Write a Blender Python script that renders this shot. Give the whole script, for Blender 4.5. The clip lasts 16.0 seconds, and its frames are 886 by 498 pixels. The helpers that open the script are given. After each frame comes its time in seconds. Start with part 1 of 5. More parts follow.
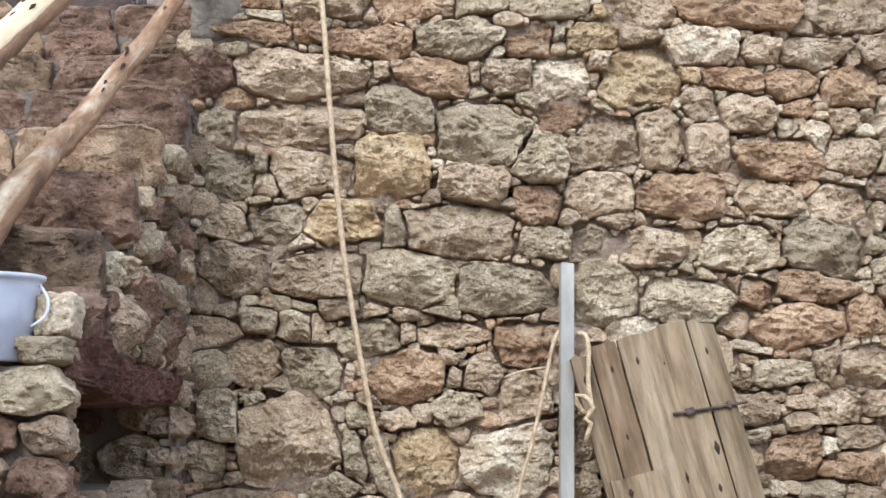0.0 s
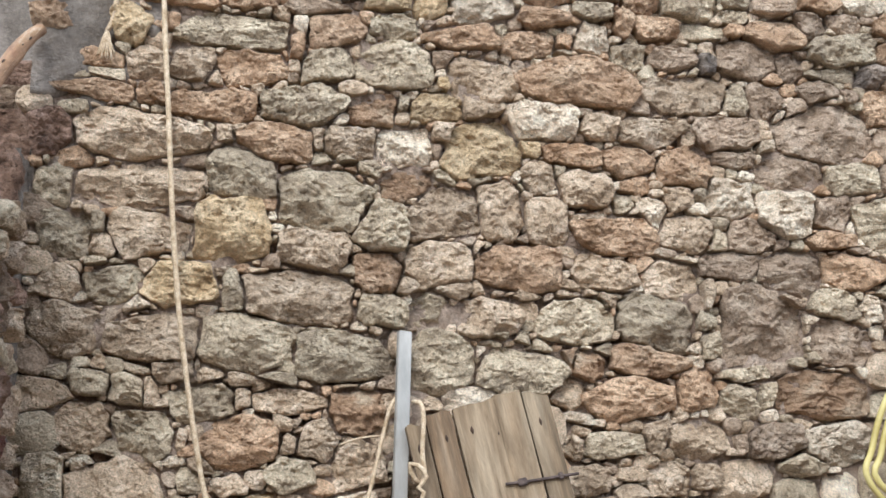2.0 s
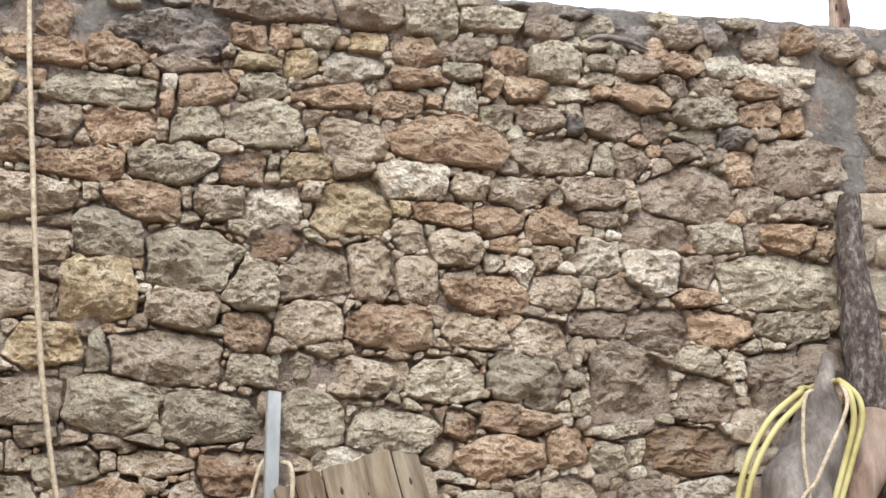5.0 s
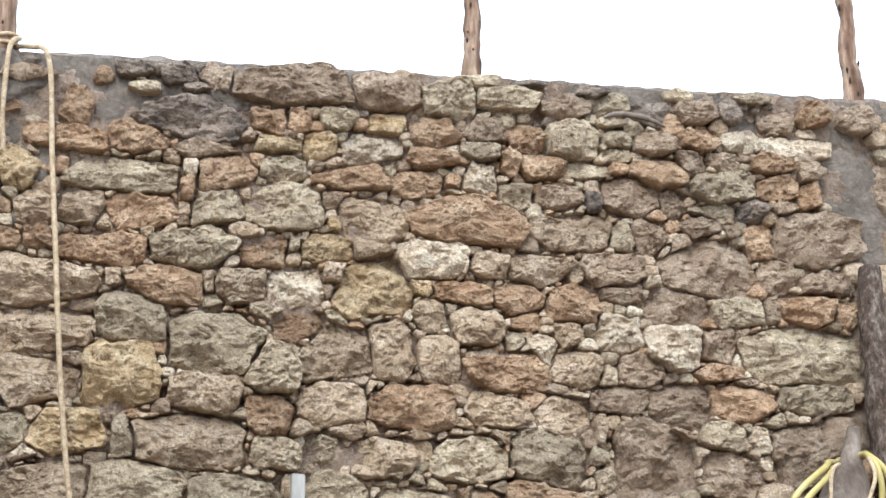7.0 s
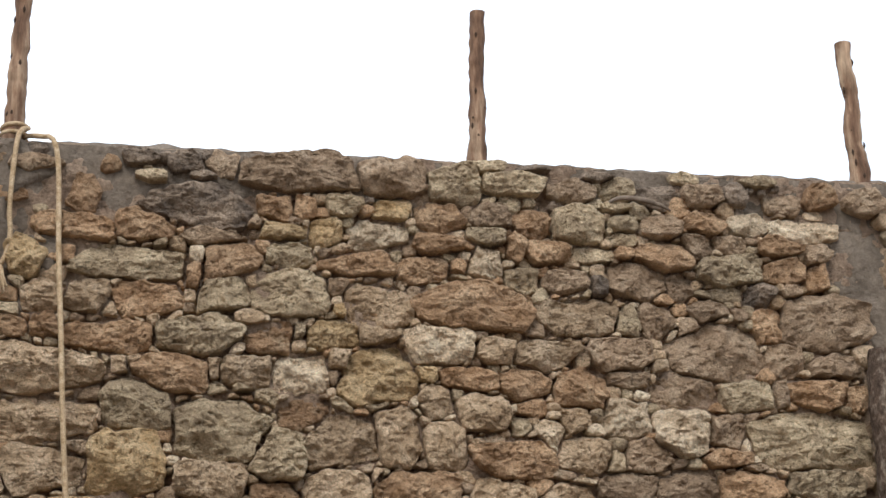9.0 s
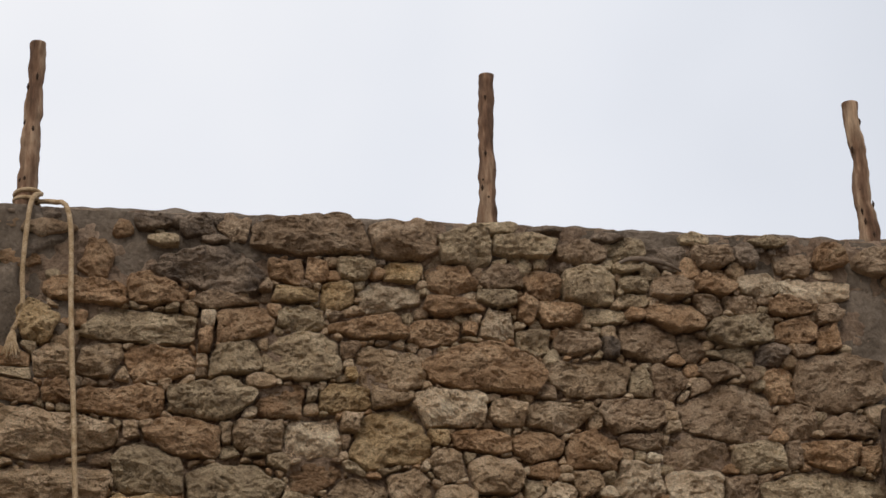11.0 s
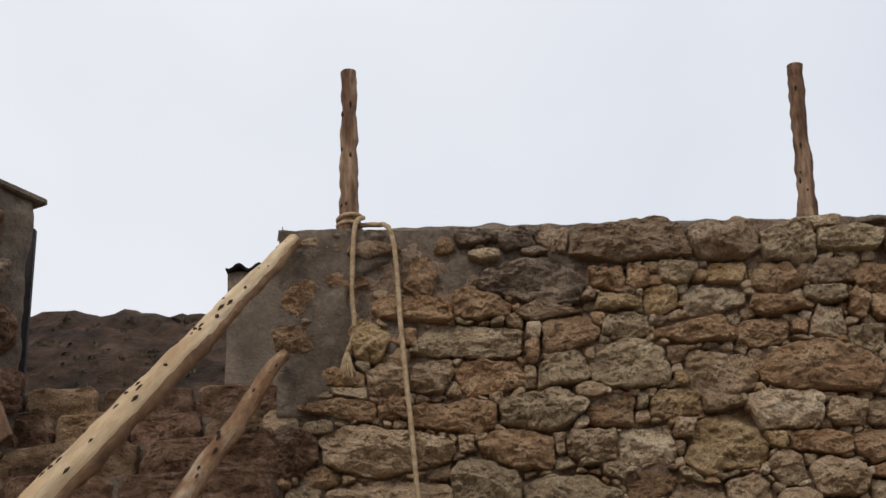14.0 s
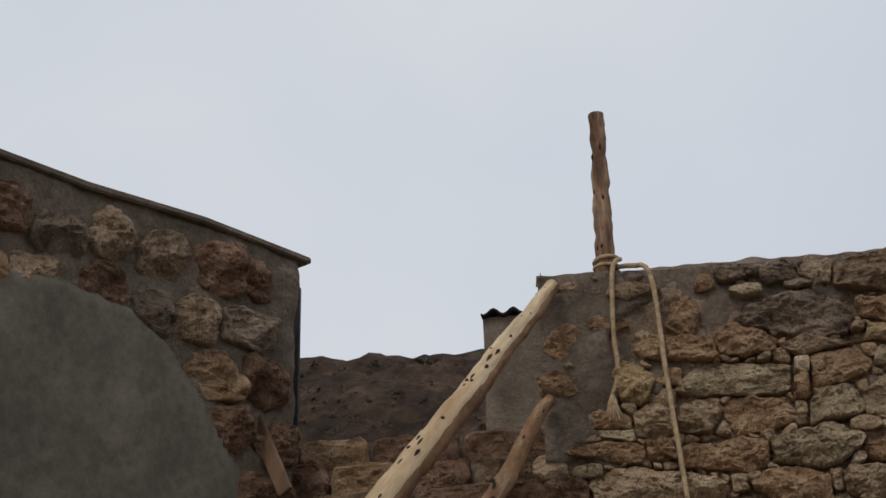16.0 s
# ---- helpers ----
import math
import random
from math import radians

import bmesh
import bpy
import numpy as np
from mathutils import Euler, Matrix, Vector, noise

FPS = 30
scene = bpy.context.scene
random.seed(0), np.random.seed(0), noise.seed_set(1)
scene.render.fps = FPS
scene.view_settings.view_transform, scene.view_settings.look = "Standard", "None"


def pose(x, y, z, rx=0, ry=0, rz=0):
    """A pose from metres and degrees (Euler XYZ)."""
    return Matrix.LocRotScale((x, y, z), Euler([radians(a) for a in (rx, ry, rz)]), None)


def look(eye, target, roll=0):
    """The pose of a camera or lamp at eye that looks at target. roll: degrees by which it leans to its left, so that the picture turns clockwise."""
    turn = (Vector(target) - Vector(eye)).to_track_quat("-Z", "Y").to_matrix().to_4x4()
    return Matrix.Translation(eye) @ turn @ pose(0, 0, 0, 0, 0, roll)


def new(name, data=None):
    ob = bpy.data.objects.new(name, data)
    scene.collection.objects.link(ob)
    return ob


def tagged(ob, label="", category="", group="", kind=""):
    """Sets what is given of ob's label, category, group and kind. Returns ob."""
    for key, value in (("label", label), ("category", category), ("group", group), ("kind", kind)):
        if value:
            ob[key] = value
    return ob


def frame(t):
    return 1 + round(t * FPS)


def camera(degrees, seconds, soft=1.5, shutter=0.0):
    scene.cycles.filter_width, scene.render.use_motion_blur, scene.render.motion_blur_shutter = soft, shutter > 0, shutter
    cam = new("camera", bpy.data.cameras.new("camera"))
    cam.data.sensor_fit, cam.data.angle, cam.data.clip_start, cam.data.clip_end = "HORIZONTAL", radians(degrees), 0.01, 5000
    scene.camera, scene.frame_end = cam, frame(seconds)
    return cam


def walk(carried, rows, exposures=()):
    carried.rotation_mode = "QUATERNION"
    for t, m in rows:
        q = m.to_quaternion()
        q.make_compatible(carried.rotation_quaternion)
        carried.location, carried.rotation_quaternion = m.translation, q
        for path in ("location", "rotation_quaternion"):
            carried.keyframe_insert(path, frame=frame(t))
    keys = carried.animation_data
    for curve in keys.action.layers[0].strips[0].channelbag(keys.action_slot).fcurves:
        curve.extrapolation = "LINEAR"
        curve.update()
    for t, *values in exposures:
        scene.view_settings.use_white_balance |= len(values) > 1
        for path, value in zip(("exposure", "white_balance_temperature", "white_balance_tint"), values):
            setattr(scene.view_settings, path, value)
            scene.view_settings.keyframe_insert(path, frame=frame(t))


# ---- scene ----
cam = camera(33.97, 16.0, soft=1.5)
EYE = 1.55
ROWS = [
    (0, 0.0009, 0.0096, -0.0090, -2.340, 6.901, 0.260),
    (0.5, 0.0394, 0.0086, -0.0454, -3.334, 8.141, 0.045),
    (1, 0.0244, 0.0080, -0.0456, -4.965, 8.897, -0.045),
    (1.5, 0.0334, 0.0049, -0.0350, -6.400, 9.395, -0.410),
    (2, 0.0485, 0.0048, -0.0360, -8.209, 9.862, -0.477),
    (2.5, 0.0620, 0.0034, -0.0435, -10.095, 10.367, -0.360),
    (3, 0.0854, -0.0036, -0.0356, -11.305, 10.579, -0.324),
    (3.5, 0.0944, -0.0149, -0.0241, -12.623, 10.746, -0.372),
    (6, 0.0714, -0.0082, -0.0132, -12.873, 13.148, 0.816),
    (6.5, 0.0580, -0.0120, -0.0005, -12.647, 13.851, 0.762),
    (7, 0.0580, -0.0143, -0.0123, -12.482, 15.035, 1.385),
    (7.5, 0.0805, -0.0189, -0.0124, -11.906, 15.956, 1.297),
    (8, 0.0831, -0.0230, -0.0065, -11.890, 16.720, 1.209),
    (8.5, 0.0728, -0.0294, 0.0210, -12.051, 17.313, 1.397),
    (9, 0.1085, -0.0328, 0.0194, -11.762, 18.074, 1.537),
    (11.5, 0.0681, -0.0459, 0.0387, -11.387, 20.590, 1.969),
    (12, 0.0210, -0.0296, 0.0314, -10.438, 20.831, 2.128),
    (12.5, -0.0077, -0.0157, 0.0227, -8.313, 21.174, 2.206),
    (13, -0.0352, -0.0176, 0.0499, -5.749, 20.965, 1.658),
    (13.5, -0.0872, -0.0053, 0.0480, -3.127, 20.779, 1.555),
    (14, -0.1267, 0.0030, 0.0498, -0.583, 20.973, 1.691),
    (14.5, -0.1700, -0.0135, 0.0608, 1.617, 21.290, 1.469),
    (15, -0.2112, -0.0411, 0.0820, 4.180, 21.574, 1.236),
    (15.5, -0.2143, -0.0482, 0.0810, 6.823, 22.156, 0.836),
    (16, -0.2179, -0.0513, 0.0801, 9.239, 22.506, 1.217),
]


def eye_pose(x, y, z, yaw, pitch, roll):
    return pose(x, y, EYE + z, 0, 0, yaw) @ pose(0, 0, 0, 90 + pitch) @ pose(0, 0, 0, 0, 0, -roll)


EXPOSURES = [
    (0.0, 1.6, 5230, 5), (3.5, 1.52, 5230, 5), (6.0, 1.5, 5200, 4), (7.0, 1.5, 5300, 4), (8.0, 1.25, 5600, 5),
    (9.0, 0.68, 6050, 7), (11.5, -0.25, 6700, 11), (13.0, -0.2, 6650, 11), (14.5, -0.38, 6450, 10), (16.0, -0.62, 6350, 9),
]
walk(cam, [(t, eye_pose(x, y, z, a, b, c)) for t, x, y, z, a, b, c in ROWS], EXPOSURES)

# ---- world and light: a bright overcast sky ----
world = bpy.data.worlds.new("overcast_sky")
scene.world = world
world.use_nodes = True
wn, wl = world.node_tree.nodes, world.node_tree.links
wn.clear()
w_out = wn.new("ShaderNodeOutputWorld")
w_bg = wn.new("ShaderNodeBackground")
w_sky = wn.new("ShaderNodeTexSky")
w_sky.sky_type = "NISHITA"
w_sky.sun_disc = False
w_sky.sun_elevation, w_sky.sun_rotation = radians(52), radians(200)
w_sky.dust_density = 4.0
w_scale = wn.new("ShaderNodeVectorMath")
w_scale.operation = "SCALE"
w_scale.inputs["Scale"].default_value = 0.10
w_co = wn.new("ShaderNodeTexCoord")
w_noise = wn.new("ShaderNodeTexNoise")
w_noise.inputs["Scale"].default_value = 2.6
w_noise.inputs["Detail"].default_value = 3.0
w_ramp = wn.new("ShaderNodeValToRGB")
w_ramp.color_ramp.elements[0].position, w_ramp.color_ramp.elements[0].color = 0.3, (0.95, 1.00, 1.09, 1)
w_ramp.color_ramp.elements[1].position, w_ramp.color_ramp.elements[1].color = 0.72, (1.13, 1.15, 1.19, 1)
w_mix = wn.new("ShaderNodeMixRGB")
w_mix.inputs[0].default_value = 0.92
wl.new(w_co.outputs["Generated"], w_noise.inputs["Vector"])
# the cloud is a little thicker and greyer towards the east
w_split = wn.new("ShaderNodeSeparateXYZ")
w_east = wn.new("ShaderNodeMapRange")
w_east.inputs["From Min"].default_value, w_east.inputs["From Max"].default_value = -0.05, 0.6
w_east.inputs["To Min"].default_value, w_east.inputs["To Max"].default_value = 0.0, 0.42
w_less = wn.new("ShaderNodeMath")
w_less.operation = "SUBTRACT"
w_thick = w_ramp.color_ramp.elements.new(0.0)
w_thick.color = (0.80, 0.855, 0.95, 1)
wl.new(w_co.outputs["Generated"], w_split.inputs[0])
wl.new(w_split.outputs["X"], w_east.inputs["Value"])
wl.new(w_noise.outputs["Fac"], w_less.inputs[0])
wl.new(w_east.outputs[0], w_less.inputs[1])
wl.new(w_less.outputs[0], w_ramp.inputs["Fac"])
wl.new(w_sky.outputs[0], w_scale.inputs[0])
wl.new(w_scale.outputs[0], w_mix.inputs[1])
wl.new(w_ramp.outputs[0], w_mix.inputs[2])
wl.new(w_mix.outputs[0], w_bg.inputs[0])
w_bg.inputs[1].default_value = 1.0
wl.new(w_bg.outputs[0], w_out.inputs[0])

sun_data = bpy.data.lights.new("sun", "SUN")
sun_data.energy, sun_data.angle, sun_data.color = 1.1, radians(16), (1.0, 0.96, 0.9)
sun = new("sun", sun_data)
sun.matrix_world = look((-4, -7, 14), (0.5, 5, 1.5))


# ---- materials ----
def material(name, tones, scale=5.0, grain=45.0, bump=0.5, bump_scale=30.0, rough=0.9, pits=0.0, metal=0.0, vary=0.0, stretch=(1, 1, 1), dist=0.02, relief_tone=0.0, speck=0.24):
    """A worn surface: large patches of the tones, fine grain, relief and pits, slightly different on each object."""
    m = bpy.data.materials.new(name)
    m.use_nodes = True
    n, l = m.node_tree.nodes, m.node_tree.links
    b = n["Principled BSDF"]
    co = n.new("ShaderNodeTexCoord")
    mp = n.new("ShaderNodeMapping")
    mp.inputs["Scale"].default_value = stretch
    l.new(co.outputs["Object"], mp.inputs[0])
    big = n.new("ShaderNodeTexNoise")
    big.inputs["Scale"].default_value, big.inputs["Detail"].default_value, big.inputs["Roughness"].default_value = scale, 6.0, 0.62
    l.new(mp.outputs[0], big.inputs["Vector"])
    ramp = n.new("ShaderNodeValToRGB")
    while len(ramp.color_ramp.elements) < len(tones):
        ramp.color_ramp.elements.new(0.5)
    for i, tone in enumerate(tones):
        ramp.color_ramp.elements[i].position = 0.32 + 0.36 * i / max(1, len(tones) - 1)
        ramp.color_ramp.elements[i].color = (*tone, 1)
    l.new(big.outputs["Fac"], ramp.inputs["Fac"])
    fine = n.new("ShaderNodeTexNoise")
    fine.inputs["Scale"].default_value, fine.inputs["Detail"].default_value, fine.inputs["Roughness"].default_value = grain, 5.0, 0.7
    l.new(mp.outputs[0], fine.inputs["Vector"])
    gr = n.new("ShaderNodeMapRange")
    gr.inputs["From Min"].default_value, gr.inputs["From Max"].default_value = 0.3, 0.7
    gr.inputs["To Min"].default_value, gr.inputs["To Max"].default_value = 1 - speck, 1 + speck
    l.new(fine.outputs["Fac"], gr.inputs["Value"])
    mul = n.new("ShaderNodeMixRGB")
    mul.blend_type, mul.inputs[0].default_value = "MULTIPLY", 1.0
    l.new(ramp.outputs[0], mul.inputs[1])
    l.new(gr.outputs[0], mul.inputs[2])
    colour = mul.outputs[0]
    height = n.new("ShaderNodeTexNoise")
    height.inputs["Scale"].default_value, height.inputs["Detail"].default_value, height.inputs["Roughness"].default_value = bump_scale, 9.0, 0.74
    l.new(mp.outputs[0], height.inputs["Vector"])
    relief = height.outputs["Fac"]
    # tone follows the relief: darker in its hollows, paler on its crests
    if relief_tone:
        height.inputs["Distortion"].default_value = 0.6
        tone_range = n.new("ShaderNodeMapRange")
        tone_range.inputs["From Min"].default_value, tone_range.inputs["From Max"].default_value = 0.33, 0.66
        tone_range.inputs["To Min"].default_value, tone_range.inputs["To Max"].default_value = 1 - relief_tone, 1 + 0.7 * relief_tone
        l.new(relief, tone_range.inputs["Value"])
        toned = n.new("ShaderNodeMixRGB")
        toned.blend_type, toned.inputs[0].default_value = "MULTIPLY", 1.0
        l.new(colour, toned.inputs[1])
        l.new(tone_range.outputs[0], toned.inputs[2])
        colour = toned.outputs[0]
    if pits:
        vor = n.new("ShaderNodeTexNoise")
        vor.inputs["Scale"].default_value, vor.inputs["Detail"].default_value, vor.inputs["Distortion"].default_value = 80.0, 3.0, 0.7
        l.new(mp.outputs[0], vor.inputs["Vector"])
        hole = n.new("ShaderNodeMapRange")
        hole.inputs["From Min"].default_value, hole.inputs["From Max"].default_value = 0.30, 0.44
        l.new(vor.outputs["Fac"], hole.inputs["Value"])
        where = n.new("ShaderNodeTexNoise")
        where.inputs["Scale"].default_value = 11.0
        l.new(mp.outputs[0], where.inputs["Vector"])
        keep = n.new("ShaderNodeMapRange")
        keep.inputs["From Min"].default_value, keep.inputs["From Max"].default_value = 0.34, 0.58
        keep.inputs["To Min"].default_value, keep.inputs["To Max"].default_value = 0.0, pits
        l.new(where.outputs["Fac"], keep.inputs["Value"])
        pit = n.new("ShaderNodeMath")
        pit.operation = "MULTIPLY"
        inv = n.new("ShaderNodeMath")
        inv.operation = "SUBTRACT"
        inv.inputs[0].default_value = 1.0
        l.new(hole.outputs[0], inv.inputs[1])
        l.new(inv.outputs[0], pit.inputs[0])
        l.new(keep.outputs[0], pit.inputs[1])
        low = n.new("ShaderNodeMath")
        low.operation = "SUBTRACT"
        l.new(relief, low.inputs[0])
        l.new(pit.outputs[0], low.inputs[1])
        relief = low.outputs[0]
        # the pits also take a darker version of the first tone
        pit_tone = n.new("ShaderNodeMixRGB")
        pit_tone.inputs[2].default_value = (tones[0][0] * 0.66, tones[0][1] * 0.63, tones[0][2] * 0.6, 1)
        l.new(pit.outputs[0], pit_tone.inputs[0])
        l.new(colour, pit_tone.inputs[1])
        colour = pit_tone.outputs[0]
    if vary:
        info = n.new("ShaderNodeObjectInfo")
        hsv = n.new("ShaderNodeHueSaturation")
        vr = n.new("ShaderNodeMapRange")
        vr.inputs["To Min"].default_value, vr.inputs["To Max"].default_value = 1 - vary, 1 + vary
        l.new(info.outputs["Random"], vr.inputs["Value"])
        l.new(vr.outputs[0], hsv.inputs["Value"])
        l.new(colour, hsv.inputs["Color"])
        colour = hsv.outputs[0]
    l.new(colour, b.inputs["Base Color"])
    bp = n.new("ShaderNodeBump")
    bp.inputs["Strength"].default_value, bp.inputs["Distance"].default_value = bump, dist
    l.new(relief, bp.inputs["Height"])
    l.new(bp.outputs[0], b.inputs["Normal"])
    b.inputs["Roughness"].default_value, b.inputs["Metallic"].default_value = rough, metal
    b.inputs["Specular IOR Level"].default_value = 0.25
    return m


def stone_material(name, dark, mid, light):
    return material(name, (dark, mid, light), scale=9.0, grain=110.0, bump=1.0, bump_scale=60.0, rough=0.95, pits=0.8, vary=0.17, dist=0.03, relief_tone=0.20, speck=0.30, stretch=(0.95, 0.95, 1.12))


STONE = {
    "t": stone_material("tan_limestone", (0.409, 0.269, 0.153), (0.614, 0.429, 0.263), (0.782, 0.583, 0.391)),
    "g": stone_material("grey_limestone", (0.369, 0.263, 0.161), (0.577, 0.428, 0.265), (0.760, 0.590, 0.380)),
    "o": stone_material("ochre_limestone", (0.346, 0.194, 0.094), (0.563, 0.350, 0.196), (0.715, 0.481, 0.288)),
    "r": stone_material("reddish_limestone", (0.234, 0.127, 0.061), (0.410, 0.247, 0.133), (0.503, 0.359, 0.221)),
    "p": stone_material("pale_limestone", (0.575, 0.409, 0.253), (0.781, 0.590, 0.393), (0.860, 0.700, 0.488)),
    "y": stone_material("yellow_limestone", (0.455, 0.288, 0.131), (0.659, 0.451, 0.238), (0.769, 0.556, 0.321)),
    "d": stone_material("dark_limestone", (0.166, 0.124, 0.093), (0.333, 0.244, 0.171), (0.516, 0.383, 0.275)),
    "b": stone_material("dark_brown_tufa", (0.104, 0.054, 0.031), (0.265, 0.150, 0.090), (0.417, 0.259, 0.174)),
    "m": stone_material("weathered_brown_limestone", (0.288, 0.186, 0.107), (0.453, 0.309, 0.194), (0.590, 0.433, 0.288)),
    "s": stone_material("dark_reddish_tufa", (0.084, 0.049, 0.028), (0.214, 0.132, 0.075), (0.361, 0.244, 0.147)),
    "R": stone_material("dark_red_stone", (0.069, 0.027, 0.017), (0.163, 0.067, 0.042), (0.267, 0.143, 0.104)),
}
MORTAR = material("earth_mortar", ((0.258, 0.167, 0.108), (0.407, 0.281, 0.189), (0.505, 0.364, 0.254)), scale=7, grain=80, bump=1.0, bump_scale=34, pits=0.3, dist=0.04, relief_tone=0.3)
CEMENT = material("grey_cement", ((0.132, 0.099, 0.070), (0.201, 0.154, 0.113), (0.272, 0.210, 0.155)), scale=5, grain=60, bump=0.8, bump_scale=22, pits=0.2, dist=0.035, relief_tone=0.18)
PLASTER = material("smooth_grey_plaster", ((0.107, 0.091, 0.070), (0.140, 0.120, 0.090), (0.182, 0.157, 0.119)), scale=2.6, grain=26, bump=0.22, bump_scale=9)
EARTH = material("dry_earth", ((0.16, 0.12, 0.085), (0.25, 0.195, 0.14), (0.33, 0.27, 0.2)), scale=1.5, grain=18, bump=0.6, bump_scale=9)
HILL = material("scrubby_hillside", ((0.035, 0.023, 0.015), (0.105, 0.06, 0.037), (0.185, 0.115, 0.075)), scale=0.55, grain=3.0, bump=1.0, bump_scale=1.3, dist=0.8, speck=0.4, relief_tone=0.35)
PEELED = material("peeled_pale_wood", ((0.40, 0.25, 0.12), (0.56, 0.41, 0.245), (0.66, 0.53, 0.37)), scale=9, grain=34, bump=0.4, bump_scale=16, rough=0.7, stretch=(1, 1, 0.12))
BARK_BROWN = material("thin_brown_bark", ((0.10, 0.05, 0.025), (0.23, 0.125, 0.062), (0.36, 0.23, 0.13)), scale=12, grain=40, bump=0.7, bump_scale=24, rough=0.9, stretch=(1, 1, 0.3))
PEELED_RED = material("half_barked_wood", ((0.15, 0.068, 0.034), (0.27, 0.150, 0.072), (0.50, 0.39, 0.27)), scale=17, grain=40, bump=0.6, bump_scale=26, rough=0.8, stretch=(1, 1, 0.28))
POLE_WOOD = material("reddish_pole_wood", ((0.073, 0.036, 0.021), (0.232, 0.130, 0.076), (0.500, 0.342, 0.218)), scale=18, grain=50, bump=1.0, bump_scale=34, rough=0.85, stretch=(1, 1, 0.16), relief_tone=0.3)
BARK = material("dark_grey_bark", ((0.065, 0.040, 0.027), (0.160, 0.104, 0.070), (0.400, 0.305, 0.225)), scale=42, grain=80, bump=1.0, bump_scale=48, stretch=(1, 1, 0.55), relief_tone=0.5, dist=0.04)
GREY_WOOD = material("weathered_grey_wood", ((0.095, 0.066, 0.046), (0.195, 0.143, 0.103), (0.300, 0.232, 0.172)), scale=9, grain=60, bump=0.6, bump_scale=16, stretch=(1, 1, 0.3), relief_tone=0.25)
BROWN_WOOD = material("brown_log_wood", ((0.12, 0.064, 0.036), (0.23, 0.138, 0.085), (0.34, 0.228, 0.15)), scale=8, grain=30, bump=0.7, bump_scale=18, stretch=(1, 1, 0.18))
PLANK = material("weathered_planks", ((0.066, 0.040, 0.019), (0.200, 0.132, 0.072), (0.302, 0.220, 0.133)), scale=9, grain=60, bump=0.6, bump_scale=30, stretch=(1, 1, 0.10), vary=0.12, relief_tone=0.3)
PLANK_BROWN = material("brown_planks", ((0.05, 0.028, 0.014), (0.16, 0.098, 0.05), (0.27, 0.19, 0.115)), scale=9, grain=60, bump=0.6, bump_scale=30, stretch=(1, 1, 0.10), vary=0.08, relief_tone=0.3)
KNOT = material("dark_wood_knot", ((0.03, 0.018, 0.01), (0.06, 0.032, 0.018)), scale=20, rough=0.9)
IRON = material("rusty_iron", ((0.06, 0.04, 0.03), (0.13, 0.09, 0.07)), scale=20, rough=0.7, metal=0.5)
DARK_STEEL = material("dark_steel", ((0.018, 0.015, 0.014), (0.04, 0.032, 0.03)), scale=10, rough=0.6, metal=0.3)
ALUMINIUM = material("dull_aluminium", ((0.254, 0.223, 0.182), (0.321, 0.279, 0.227), (0.402, 0.346, 0.279)), scale=9, grain=80, bump=0.05, rough=0.5, metal=0.3, stretch=(1, 1, 0.3), speck=0.06)
ROPE = material("straw_rope", ((0.288, 0.188, 0.095), (0.418, 0.295, 0.173), (0.505, 0.376, 0.243)), scale=40, grain=160, bump=0.5, bump_scale=120, dist=0.004)
HOSE = material("yellow_hose", ((0.324, 0.238, 0.066), (0.423, 0.323, 0.108), (0.486, 0.387, 0.161)), scale=6, grain=30, bump=0.05, rough=0.5, speck=0.06)
BUCKET = material("bluish_translucent_plastic", ((0.480, 0.480, 0.560), (0.592, 0.589, 0.644), (0.688, 0.682, 0.728)), scale=5, grain=20, bump=0.05, rough=0.35, speck=0.06)
BUCKET.node_tree.nodes["Principled BSDF"].inputs["Transmission Weight"].default_value = 0.5


# ---- mesh helpers ----
def mesh_of(name, verts, faces, mat, smooth=True, crisp=0):
    me = bpy.data.meshes.new(name)
    me.from_pydata([tuple(v) for v in verts], [], faces)
    me.update()
    if smooth:
        me.polygons.foreach_set("use_smooth", [True] * len(me.polygons))
    if crisp:
        me.set_sharp_from_angle(angle=radians(crisp))
    me.materials.append(mat)
    return me


def part(name, me, parent=None, label=""):
    ob = new(name, me)
    ob.parent = parent
    return tagged(ob, label)


def lump(seed, p, scale):
    return noise.noise(Vector((p[0] * scale + seed * 7.31, p[1] * scale - seed * 3.7, p[2] * scale + seed * 1.9)))


def boxes(name, cuts, mat, bevel=0.006, rough=0.0):
    """Several bevelled boxes (x0, x1, y0, y1, z0, z1) joined into one mesh."""
    bm = bmesh.new()
    for x0, x1, y0, y1, z0, z1 in cuts:
        r = bmesh.ops.create_cube(bm, size=1.0)
        for v in r["verts"]:
            v.co = Vector(((x0 + x1) / 2 + v.co.x * (x1 - x0), (y0 + y1) / 2 + v.co.y * (y1 - y0), (z0 + z1) / 2 + v.co.z * (z1 - z0)))
    if bevel:
        bmesh.ops.bevel(bm, geom=bm.edges[:], offset=bevel, segments=2, affect="EDGES")
    if rough:
        bmesh.ops.subdivide_edges(bm, edges=[e for e in bm.edges if e.calc_length() > 0.12], cuts=6, use_grid_fill=True)
        for v in bm.verts:
            v.co += Vector((lump(1, v.co, 9), lump(2, v.co, 9), lump(3, v.co, 9))) * rough
    me = bpy.data.meshes.new(name)
    bm.to_mesh(me)
    bm.free()
    me.materials.append(mat)
    return me


